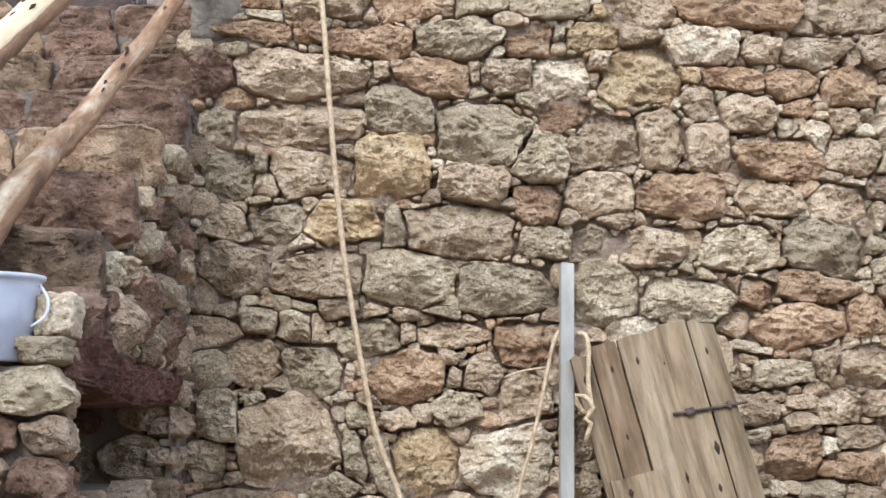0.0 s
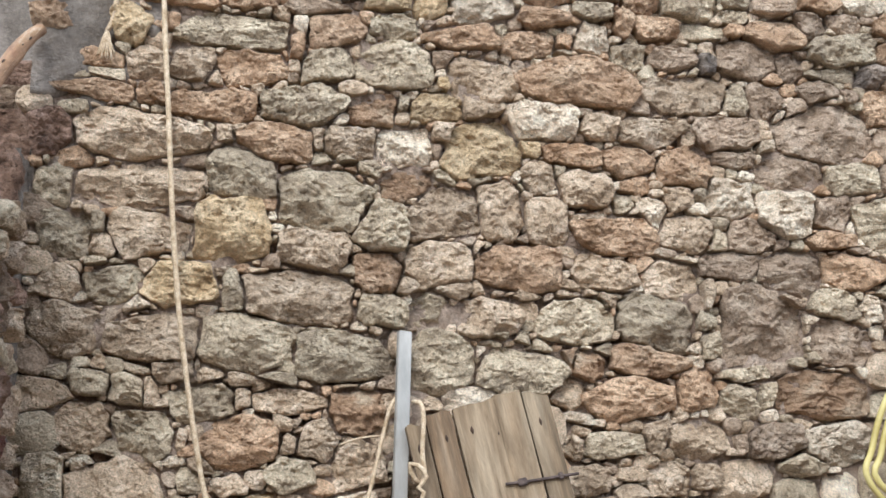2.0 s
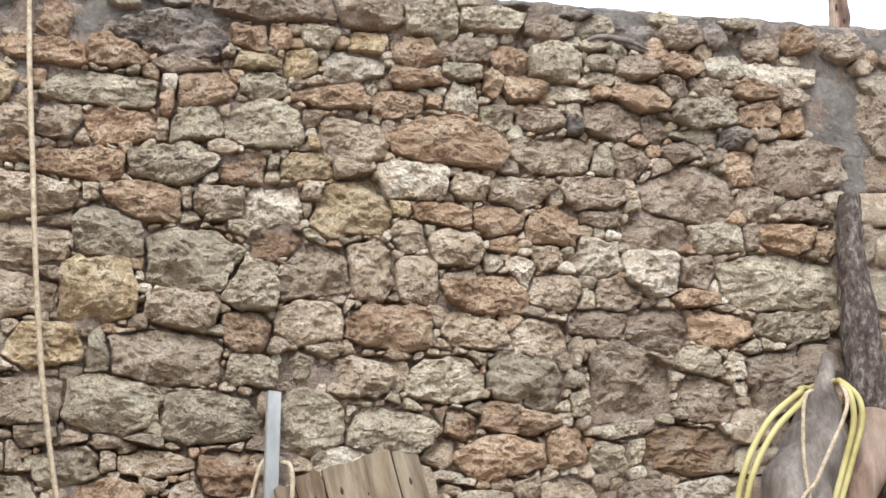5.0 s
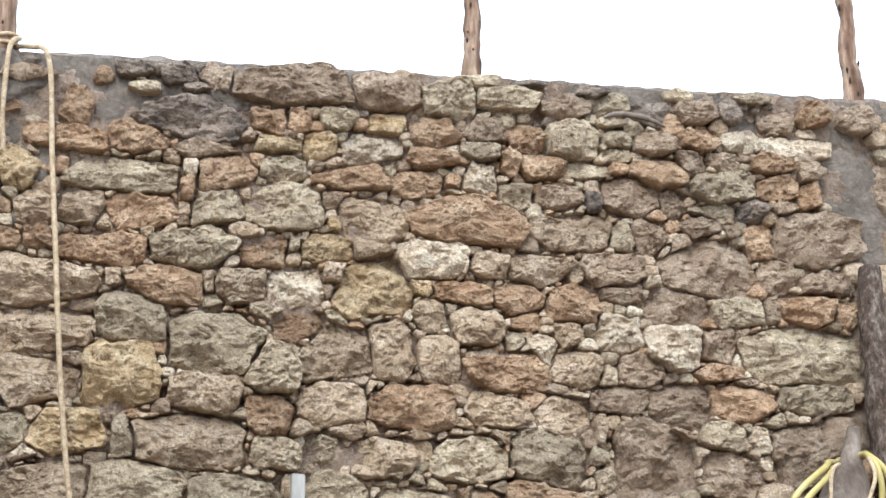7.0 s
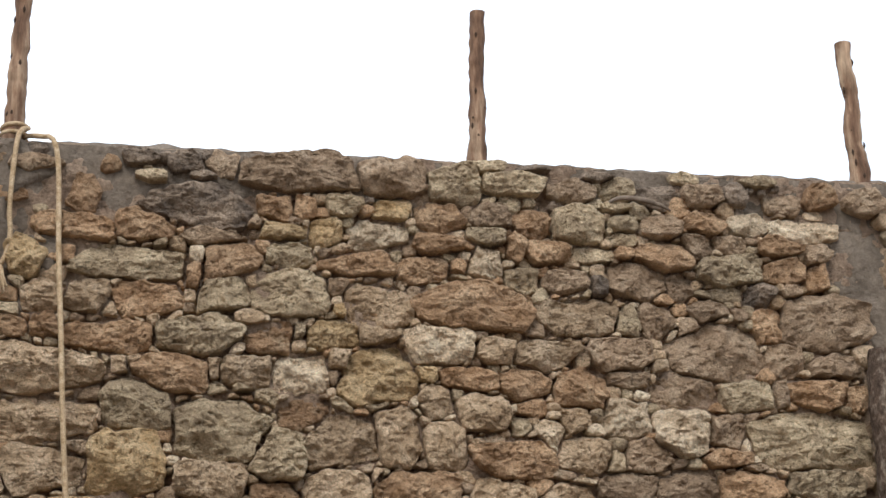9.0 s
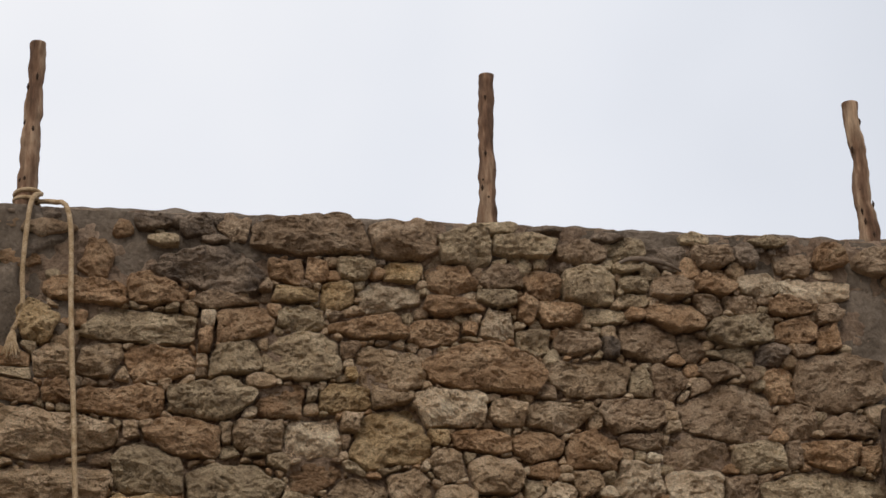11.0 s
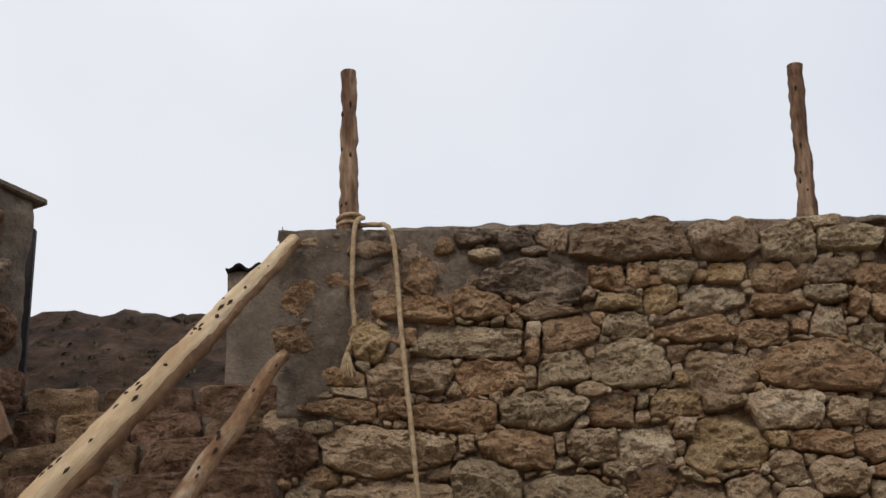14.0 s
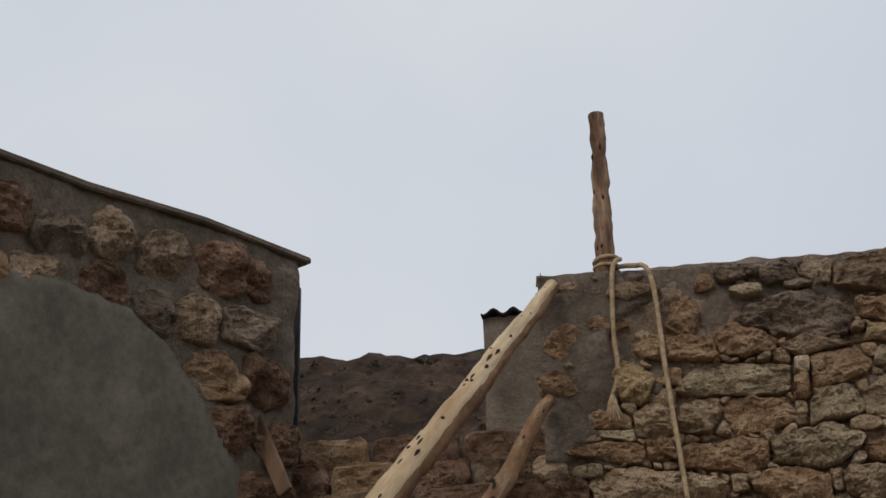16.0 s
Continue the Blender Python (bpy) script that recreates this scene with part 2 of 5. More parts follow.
def tube(name, points, radii, mat, sides=10, wobble=0.0, fine=0.0, step=0.05, seed=1, round_end=False):
    """A round bar along a smooth line through the points, tapered by the radii, with uneven skin and closed ends."""
    pts = [Vector(p) for p in points]
    line, rad = [], []
    for i in range(len(pts) - 1):
        p0, p1, p2, p3 = pts[max(i - 1, 0)], pts[i], pts[i + 1], pts[min(i + 2, len(pts) - 1)]
        k = max(1, int((p2 - p1).length / step))
        for j in range(k):
            s = j / k
            line.append(0.5 * ((2 * p1) + (p2 - p0) * s + (2 * p0 - 5 * p1 + 4 * p2 - p3) * s * s + (3 * p1 - p0 - 3 * p2 + p3) * s ** 3))
            rad.append(radii[i] + (radii[i + 1] - radii[i]) * s)
    line.append(pts[-1])
    rad.append(radii[-1])
    verts, faces = [], []
    side = None
    for i, p in enumerate(line):
        d = (line[min(i + 1, len(line) - 1)] - line[max(i - 1, 0)]).normalized()
        if side is None:
            side = d.orthogonal().normalized()
        side = (side - d * side.dot(d)).normalized()
        other = d.cross(side)
        shift = Vector((lump(seed, p, 2.2), lump(seed + 4, p, 2.2), lump(seed + 8, p, 2.2))) * wobble
        for a in range(sides):
            w = 2 * math.pi * a / sides
            q = side * math.cos(w) + other * math.sin(w)
            r = rad[i] * (1 + fine * (lump(seed + 2, p + q * rad[i], 9) + 0.6 * lump(seed + 3, p + q * rad[i], 24)))
            verts.append(p + shift + q * r)
    for i in range(len(line) - 1):
        for a in range(sides):
            b = (a + 1) % sides
            faces.append((i * sides + a, i * sides + b, (i + 1) * sides + b, (i + 1) * sides + a))
    n = len(verts)
    verts += [line[0], line[-1]]
    last = (len(line) - 1) * sides
    for a in range(sides):
        b = (a + 1) % sides
        faces.append((n, b, a))
        faces.append((n + 1, last + a, last + b))
    return mesh_of(name, verts, faces, mat)


# ---- masonry ----
class Face:
    """A plane on which stones are laid: across u, up v, out of the wall along n."""

    def __init__(self, origin, u, v):
        self.o, self.u, self.v = Vector(origin), Vector(u).normalized(), Vector(v).normalized()
        self.n = self.u.cross(self.v)

    def at(self, a, b, out):
        return self.o + self.u * a + self.v * b + self.n * out


def wave(p, scale, seed):
    """Smooth random values about nought for many points at once."""
    q = np.asarray(p) * scale + seed * 13.7
    i = np.floor(q).astype(np.int64)
    f = q - i
    f = f * f * f * (f * (f * 6 - 15) + 10)
    total = np.zeros(len(q))
    for cx in (0, 1):
        for cy in (0, 1):
            for cz in (0, 1):
                h = (i[:, 0] + cx) * 374761393 + (i[:, 1] + cy) * 668265263 + (i[:, 2] + cz) * 1274126177
                h = (h ^ (h >> 13)) * 1103515245 & 0x7FFFFFFF
                h = (h ^ (h >> 15)) * 69069 & 0x7FFFFFFF
                value = ((h >> 7) & 0xFFFF) / 32767.5 - 1
                total += value * np.where(cx, f[:, 0], 1 - f[:, 0]) * np.where(cy, f[:, 1], 1 - f[:, 1]) * np.where(cz, f[:, 2], 1 - f[:, 2])
    return total


def pair_random(x0, z0, x1, z1):
    """The same number for two neighbours, whichever asks."""
    v = math.sin((x0 + x1) * 91.7 + (z0 + z1) * 57.3 + abs(x0 - x1) * 33.1) * 43758.5
    return 2 * (v - math.floor(v)) - 1


def cells(specs, rng, sides, reach=1.08, joint=0.003, square=False, others=()):
    """Outlines of broken stones: straight edges shared with the neighbours, knocked-off corners, each within its own width and height."""
    every = list(specs) + list(others)
    cx, cz = np.array([s[0] for s in every]), np.array([s[1] for s in every])
    hw, hh = np.array([s[2] / 2 for s in every]), np.array([s[3] / 2 for s in every])
    outlines = []
    for i, spec in enumerate(specs):
        planes = []
        for turn in (0, 90, 180, 270):
            w = radians(turn + rng.uniform(-17, 17) * (0.4 if square else 1))
            c, s = math.cos(w), math.sin(w)
            planes.append((c, s, (hw[i] if turn % 180 == 0 else hh[i]) * reach * rng.uniform(0.97, 1.05)))
        chops = spec[5] if len(spec) > 5 else None
        if chops is None:
            low, high = (0.88, 1.0) if square else (0.58, 0.92)
            chops = {turn + rng.uniform(-26, 26): rng.uniform(low, high) for turn in (45, 135, 225, 315)}
        for turn, far in chops.items():
            c, s = math.cos(radians(turn)) / hw[i], math.sin(radians(turn)) / hh[i]
            k = math.hypot(c, s)
            c, s = c / k, s / k
            planes.append((c, s, (abs(c) * hw[i] + abs(s) * hh[i]) * far * reach))
        near = np.where((np.abs(cx - cx[i]) < (hw[i] + hw) * 1.25) & (np.abs(cz - cz[i]) < (hh[i] + hh) * 1.25))[0]
        for j in near:
            dx, dz = cx[j] - cx[i], cz[j] - cz[i]
            if j == i or abs(dx) + abs(dz) < 1e-6:
                continue
            wide, tall = hw[i] + hw[j], hh[i] + hh[j]
            c, s = (dx / wide) ** 3 / wide, (dz / tall) ** 3 / tall
            w = math.atan2(s, c) + 0.30 * pair_random(cx[i], cz[i], cx[j], cz[j])
            c, s = math.cos(w), math.sin(w)
            mine, its = [(abs(c * hw[k]) ** 1.25 + abs(s * hh[k]) ** 1.25) ** 0.8 for k in (i, j)]
            apart = c * dx + s * dz
            if apart > 0:
                planes.append((c, s, max(0.3 * mine, (mine + apart - its) / 2) - joint * (0.4 + abs(pair_random(cz[i], cx[i], cz[j], cx[j])))))
        planes = np.array(planes)
        w = 2 * math.pi * np.arange(sides) / sides
        d = np.stack([np.cos(w) * hw[i], np.sin(w) * hh[i]], 1)
        facing = d @ planes[:, :2].T
        far = np.where(facing > 1e-6, planes[:, 2] / np.maximum(facing, 1e-6), 9.0).min(1)
        line = d * far[:, None]
        p = np.column_stack([line[:, 0] + cx[i], line[:, 1] + cz[i], np.full(sides, i * 1.7)])
        size = min(1.0, 0.25 + 6 * min(hw[i], hh[i]))
        line *= (1 + 0.05 * wave(p, 17, 1) + 0.04 * wave(p, 45, 2))[:, None] ** size
        outlines.append(0.8 * line + 0.1 * np.roll(line, 1, 0) + 0.1 * np.roll(line, -1, 0))
    return outlines


RINGS = (0.0, 0.08, 0.16, 0.24, 0.32, 0.40, 0.48, 0.55, 0.62, 0.69, 0.75, 0.81, 0.86, 0.91, 0.95, 0.98, 0.995, 1.0, 0.99)
FEW_RINGS = (0.0, 0.4, 0.72, 0.9, 0.98, 1.0, 0.99)


def stone_verts(face, spec, line, rng, proud, deep, base=0.0, flat=1.0):
    """One rough stone: a split, pitted front made of a few broken planes, sharp knocked edges, and sides that go back into the wall."""
    sides = len(line)
    rings = RINGS if sides > 20 else FEW_RINGS
    cx, cz, w, h = spec[:4]
    size = min(w, h)
    q = np.concatenate([[0.0]] + [np.full(sides, r) for r in rings[1:]])
    d = np.concatenate([[(0.0, 0.0)]] + [line * r for r in rings[1:]])
    dx, dz = d[:, 0], d[:, 1]
    span = np.concatenate([[size / 2]] + [np.hypot(line[:, 0], line[:, 1])] * (len(rings) - 1))
    bulge = proud * rng.uniform(0.45, 1.35) + 0.05 * min(size, 0.2)
    out = bulge + rng.uniform(-0.14, 0.14) * dx + rng.uniform(-0.22, 0.14) * dz
    # broken planes, most often one that undercuts the lower edge
    facets = [(-math.pi / 2 + rng.uniform(-0.5, 0.5), rng.uniform(0.25, 0.85), rng.uniform(0.35, 1.1))]
    facets += [(rng.uniform(0, 6.28), rng.uniform(-0.1, 0.8), rng.uniform(0.15, 0.75)) for _ in range(int(rng.integers(4, 8)))]
    rx, rz = dx / w * 2, dz / h * 2
    for turn, start, steep in facets:
        steep *= flat
        over = (rx * math.cos(turn) + rz * math.sin(turn) - start) * size / 2
        out = np.minimum(out, bulge - over * steep)
    seed = rng.uniform(0, 50)
    p = np.column_stack([cx + dx, (cz + dz) * 1.2, np.full(len(dx), seed)])
    rough = min(1.0, 0.35 + size * 4.5)
    ledge = 2.6 * wave(p, 10, 7) + 0.8 * wave(p, 26, 8)
    rest = ledge - np.floor(ledge)
    ledge = np.floor(ledge) + np.clip((rest - 0.3) * 3.3, 0, 1)
    crag = 0.010 * wave(p, 9, 1) + 0.007 * (1 - 2 * np.abs(wave(p, 17, 6))) + 0.0075 * ledge + 0.0085 * wave(p, 31, 2) + 0.0075 * wave(p, 64, 3) + 0.005 * wave(p, 120, 9)
    hollow = np.clip(wave(p, 38, 4) - 0.28, 0, 1) * np.clip(0.4 + wave(p, 7, 5), 0, 1)
    rough *= 1.0 if flat == 1.0 else 0.8
    out = out + crag * rough - 0.022 * hollow * rough
    # knocked edge
    radius = np.clip(0.011 + 0.010 * wave(p, 12, 11), 0.003, 0.03) * min(1.0, 0.3 + size * 5) * (1.0 if flat == 1.0 else 1.8)
    inward = np.clip(1 - (1 - q) * span / radius, 0, 1)
    out = out - radius * (1 - np.sqrt(1 - np.minimum(inward, 0.98) ** 2))
    out = np.maximum(out, -0.02)
    out[-sides:] = -deep - base
    jag = np.where((q > 0.5), 0.007 * rough, 0.0)
    across, up = cx + dx + jag * wave(p, 30, 12), cz + dz + jag * wave(p, 30, 13)
    verts = (np.array(face.o) + np.outer(across, face.u) + np.outer(up, face.v) + np.outer(base + out, face.n)).tolist()
    faces = []
    for a in range(sides):
        b = (a + 1) % sides
        faces.append((0, 1 + a, 1 + b))
        for k in range(1, len(rings) - 1):
            i, j = 1 + (k - 1) * sides, 1 + k * sides
            faces.append((i + a, j + a, j + b, i + b))
    return verts, faces


def lay(face, specs, parent, seed, name="stone", proud=0.03, deep=0.07, sides=48, joint=0.003, base=0.0, reach=1.06, square=False):
    """Each stone of the specs (across, up, width, height, tone) as a piece of its own; returns the outlines."""
    rng = np.random.default_rng(seed)
    lines = cells(specs, rng, sides, joint=joint, reach=reach, square=square)
    for spec, line in zip(specs, lines):
        v, f = stone_verts(face, spec, line, rng, proud, deep, base(spec) if callable(base) else base, 0.3 if square else 1.0)
        part(name, mesh_of(name, v, f, STONE[spec[4]], crisp=30), parent)
    return lines


def lay_joined(face, specs, parent, seed, name, label, proud=0.02, deep=0.05, sides=14, joint=0.002, reach=1.05, others=()):
    """Small stones that cannot be told apart singly, joined tone by tone."""
    rng = np.random.default_rng(seed)
    lines = cells(specs, rng, sides, joint=joint, reach=reach, others=others)
    for tone in sorted({s[4] for s in specs}):
        verts, faces = [], []
        for spec, line in zip(specs, lines):
            if spec[4] == tone:
                v, f = stone_verts(face, spec, line, rng, proud, deep)
                faces += [tuple(i + len(verts) for i in q) for q in f]
                verts += v
        tagged(part(name, mesh_of(name, verts, faces, STONE[tone], crisp=30), parent, label), kind="stuff")


def gaps(specs, lines, rng, a0, a1, b0, b1, step=0.005):
    """Places between laid stones that small wedging stones can fill, the widest first."""
    na, nb = int((a1 - a0) / step), int((b1 - b0) / step)
    free = np.ones((na, nb), bool)
    aa, bb = np.meshgrid(a0 + (np.arange(na) + 0.5) * step, b0 + (np.arange(nb) + 0.5) * step, indexing="ij")
    for spec, line in zip(specs, lines):
        lo, hi = line.min(0), line.max(0)
        i0, i1 = max(0, int((spec[0] + lo[0] - a0) / step)), max(0, int((spec[0] + hi[0] - a0) / step) + 1)
        j0, j1 = max(0, int((spec[1] + lo[1] - b0) / step)), max(0, int((spec[1] + hi[1] - b0) / step) + 1)
        x, z = aa[i0:i1, j0:j1] - spec[0], bb[i0:i1, j0:j1] - spec[1]
        if x.size:
            turn = np.arctan2(z / spec[3], x / spec[2]) % (2 * math.pi)
            far = np.hypot(line[:, 0], line[:, 1])
            k = np.minimum((turn / (2 * math.pi) * len(line)).astype(int), len(line) - 1)
            free[i0:i1, j0:j1] &= np.hypot(x, z) > far[k]
    room, layer = np.zeros((na, nb)), free.copy()
    while layer.any() and room.max() < 20:
        room += layer
        inner = layer.copy()
        inner[1:] &= layer[:-1]
        inner[:-1] &= layer[1:]
        inner[:, 1:] &= layer[:, :-1]
        inner[:, :-1] &= layer[:, 1:]
        layer = inner
    found = []
    order = np.argsort(-(room + rng.uniform(0, 0.9, room.shape)), axis=None)
    for n in order[: int((room > 1.5).sum())]:
        i, j = divmod(int(n), nb)
        r = room[i, j] * step
        if room[i, j] > 2.5 and free[i, j]:
            w, h = 2 * r * rng.uniform(1.1, 1.7), 2 * r * rng.uniform(0.95, 1.15)
            found.append((aa[i, j], bb[i, j], w, h))
            ri, rj = int(w / step * 0.5) + 1, int(h / step * 0.5) + 1
            free[max(0, i - ri):i + ri + 1, max(0, j - rj):j + rj + 1] = False
    return found


def courses(rng, a0, a1, b0, b1, low, high, tones, inside=None, longest=2.2):
    """Rough courses of stones that fill a rectangle, or that part of it that is inside."""
    specs, b = [], b0
    while b < b1 - low * 0.5:
        h = min(rng.uniform(low, high), b1 - b)
        a = a0 - rng.uniform(0, 0.1)
        while a < a1:
            w = h * rng.uniform(0.9, longest)
            x, z = a + w / 2, b + h / 2 + rng.uniform(-0.15, 0.15) * h
            if inside is None or inside(x, z, w, h):
                specs.append((x, z, w, h * rng.uniform(0.85, 1.1), tones[int(rng.integers(len(tones)))]))
            a += w
        b += h
    return specs


def bed(name, face, a0, a1, b0, b1, mat, parent, depth, seed, step=0.022, uneven=0.02, level=None, label=""):
    """The uneven mortar between the stones: a sheet that rises and falls about its depth, and sinks away where its level is below nought."""
    na, nb = int((a1 - a0) / step) + 1, int((b1 - b0) / step) + 1
    verts, faces, where = [], [], {}
    for i in range(na + 1):
        for j in range(nb + 1):
            a, b = a0 + (a1 - a0) * i / na, b0 + (b1 - b0) * j / nb
            sunk = max(0.0, -level(a, b)) if level else 0.0
            if sunk < 0.07:
                where[i, j] = len(verts)
                p = (a, b, seed)
                verts.append(face.at(a, b, depth - 1.5 * sunk + uneven * (1.1 * lump(seed, p, 3.1) + 0.7 * lump(seed + 1, p, 11) + 0.4 * lump(seed + 2, p, 37))))
    for i in range(na):
        for j in range(nb):
            q = [where.get(k) for k in ((i, j), (i + 1, j), (i + 1, j + 1), (i, j + 1))]
            if None not in q:
                faces.append(tuple(q))
    return part(name, mesh_of(name, verts, faces, mat), parent, label)


# ---- ground and distance ----
def sheet(name, x0, x1, y0, y1, nx, ny, height, mat):
    verts = [(x0 + (x1 - x0) * i / nx, y0 + (y1 - y0) * j / ny, 0) for j in range(ny + 1) for i in range(nx + 1)]
    verts = [(x, y, height(x, y)) for x, y, _ in verts]
    faces = [(j * (nx + 1) + i, j * (nx + 1) + i + 1, (j + 1) * (nx + 1) + i + 1, (j + 1) * (nx + 1) + i) for j in range(ny) for i in range(nx)]
    return mesh_of(name, verts, faces, mat)


def ground_height(x, y):
    near = math.exp(-(x * x + y * y) / 900)
    return (0.02 * noise.noise(Vector((x * 1.3, y * 1.3, 0))) + 0.01 * noise.noise(Vector((x * 5, y * 5, 3)))) * near - 0.03


ground = tagged(new("ground", sheet("ground", -400, 400, -400, 400, 160, 160, ground_height, EARTH)), "dry trodden earth of the building yard", "ground", kind="structure")


def hill_height(x, y):
    rise = max(0.0, min(1.0, (y - 22) / 20))
    rise = rise * rise * (3 - 2 * rise)
    crest = 15.5 - 0.010 * (x + 9.0) ** 2 + 0.45 * noise.noise(Vector((x * 0.35, y * 0.3, 7)))
    crest += 0.35 * noise.noise(Vector((x * 1.1, y * 1.1, 2))) + 0.22 * noise.noise(Vector((x * 3.1, y * 3.1, 5)))
    return max(-1.0, crest * rise)


hill = tagged(new("hill", sheet("hill", -46, 26, 21, 62, 240, 140, hill_height, HILL)), "brown scrub-covered hillside behind the house", "hill", kind="structure")

SCRUB = material("dry_scrub", ((0.035, 0.03, 0.018), (0.075, 0.06, 0.036), (0.12, 0.095, 0.06)), scale=2, grain=8, bump=0.8, bump_scale=6, dist=0.1)
rng = np.random.default_rng(5)
sv, sf = [], []
for _ in range(900):
    x, y = rng.uniform(-24, 4), rng.uniform(29, 39.5)
    z, r = hill_height(x, y) - 0.05, rng.uniform(0.05, 0.15)
    for _ in range(7):
        c = Vector((x + rng.normal(0, r * 0.5), y + rng.normal(0, r * 0.5), z + rng.uniform(0.0, r)))
        k = len(sv)
        q = [Vector(rng.normal(0, r * 0.45, 3)) for _ in range(4)]
        sv += [c + p for p in q]
        sf += [(k, k + 1, k + 2), (k, k + 2, k + 3), (k, k + 3, k + 1), (k + 1, k + 3, k + 2)]
tagged(new("scrub", mesh_of("scrub", sv, sf, SCRUB, False)), "low dry scrub bushes scattered over the hillside", "bushes", kind="stuff")

# ---- unseen plain walls, added behind and beside the camera to cut sky light ----
BLOCKER = material("sky_blocker_surface", ((0.2, 0.16, 0.12), (0.3, 0.245, 0.19), (0.36, 0.3, 0.24)), scale=2, grain=20, bump=0.5, bump_scale=10)
tagged(new("sky_blocker_back", boxes("sky_blocker_back", [(-6.0, 7.0, -4.0, -3.6, -0.1, 3.3)], BLOCKER, 0.02)), "unseen plain wall added to block sky light", "wall", kind="structure")
tagged(new("sky_blocker_east", boxes("sky_blocker_east", [(6.6, 7.0, -3.59, 9.0, -0.1, 3.3)], BLOCKER, 0.02)), "unseen plain wall added to block sky light", "wall", kind="structure")

# ---- the stone wall ----
WALL_Y, LEFT, TOP = 5.2, -0.69, 3.705
front = Face((0, WALL_Y, 0), (1, 0, 0), (0, 0, 1))
wall = tagged(new("wall_main", boxes("wall_main", [(LEFT + 0.03, 5.0, WALL_Y + 0.085, WALL_Y + 0.55, -0.1, TOP - 0.02)], MORTAR, 0.01)), "rubble wall of tan limestone with earth mortar", "wall", kind="structure")


def top_edge(x):
    return TOP + 0.012 * noise.noise(Vector((x * 4, 1, 0))) + 0.014 * noise.noise(Vector((x * 13, 2, 0)))


def cement_level(a, b):
    """Above nought where the wall is bedded in grey cement: the upper strip, the corner and a patch at the post."""
    n = 0.10 * noise.noise(Vector((a * 3.5, b * 3.5, 4))) + 0.03 * noise.noise(Vector((a * 14, b * 14, 4)))
    strip = b - 3.50 + 0.18 * math.exp(-((a + 0.2) / 0.5) ** 2) - n
    corner = min(-0.40 + 1.2 * n + 0.12 * max(0, b - 2.9) - a, b - 2.98)
    patch = 0.22 * (1 + 3 * n - math.hypot((a - 3.03) / 0.24, (b - 3.23) / 0.27))
    return max(strip, corner, patch)


def cement_here(a, b):
    return cement_level(a, b) > 0


bed("mortar", front, LEFT, 5.0, 0.9, TOP - 0.02, MORTAR, wall, -0.016, 3, step=0.012, uneven=0.030, label="crumbly tan earth mortar")
bed("cement_pointing", front, LEFT - 0.012, 5.0, 2.2, TOP - 0.03, CEMENT, wall, -0.012, 8, step=0.015, uneven=0.02, level=cement_level, label="rough grey cement pointing")

bed("corner_mortar", front, LEFT - 0.065, LEFT + 0.01, 0.9, 2.69, CEMENT, wall, -0.012, 15, uneven=0.02, label="grey cement in the corner")
bed("corner_cement", front, LEFT - 0.012, 0.1, 2.6, TOP - 0.03, CEMENT, wall, 0.014, 16, step=0.015, uneven=0.024, level=lambda a, b: min(-0.38 - a + 0.22 * noise.noise(Vector((a * 6, b * 6, 1))), b - 2.95 + 0.2 * noise.noise(Vector((a * 5, b * 5, 2)))), label="smeared grey cement at the wall corner")
STONES = []


def stone(x, z, w, h, tone, chops=None):
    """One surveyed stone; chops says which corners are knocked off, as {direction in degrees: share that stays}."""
    STONES.append((x, z, w, h, tone, chops))


stone(-0.144, 3.079, 0.184, 0.147, "t")
stone(-0.046, 3.027, 0.065, 0.063, "t")
stone(0.094, 3.075, 0.270, 0.157, "o")
stone(0.244, 3.170, 0.118, 0.103, "o")
stone(0.354, 3.091, 0.209, 0.187, "g", {130: 0.62, 30: 0.8, 230: 0.8})
stone(0.616, 3.110, 0.303, 0.196, "g", {140: 0.8, 30: 0.7, 215: 0.75, 320: 0.75})
stone(0.386, 3.229, 0.243, 0.156, "o")
stone(0.606, 3.263, 0.189, 0.125, "g")
stone(0.860, 3.231, 0.326, 0.142, "o")
stone(0.772, 3.158, 0.095, 0.088, "m")
stone(0.940, 3.077, 0.257, 0.187, "t")
stone(1.309, 3.078, 0.468, 0.205, "o")
stone(1.116, 3.223, 0.208, 0.123, "o")
stone(1.255, 3.228, 0.071, 0.090, "o")
stone(0.019, 3.214, 0.469, 0.160, "g")
stone(0.335, 3.332, 0.305, 0.074, "m")
stone(0.476, 3.377, 0.063, 0.044, "m")
stone(0.582, 3.353, 0.189, 0.075, "y")
stone(0.733, 3.354, 0.134, 0.124, "y")
stone(0.951, 3.352, 0.227, 0.175, "p", {130: 0.68, 40: 0.68, 220: 0.95})
stone(0.998, 3.442, 0.131, 0.095, "y")
stone(1.175, 3.431, 0.221, 0.125, "o")
stone(1.170, 3.327, 0.209, 0.081, "o")
stone(0.743, 3.268, 0.085, 0.040, "m")
stone(-0.278, 2.962, 0.112, 0.108, "o")
stone(-0.045, 2.928, 0.326, 0.159, "o")
stone(0.269, 2.949, 0.329, 0.178, "g", {145: 0.72, 40: 0.62, 320: 0.6})
stone(0.530, 2.924, 0.181, 0.150, "r", {150: 0.8, 30: 0.85, 225: 0.7})
stone(0.770, 2.954, 0.215, 0.123, "y")
stone(0.942, 2.946, 0.171, 0.076, "t")
stone(1.166, 2.928, 0.278, 0.165, "p", {140: 0.85, 225: 0.72, 30: 0.72, 330: 0.85})
stone(0.797, 3.050, 0.055, 0.044, "y")
stone(0.644, 2.969, 0.065, 0.054, "g")
stone(-0.009, 2.824, 0.079, 0.079, "t")
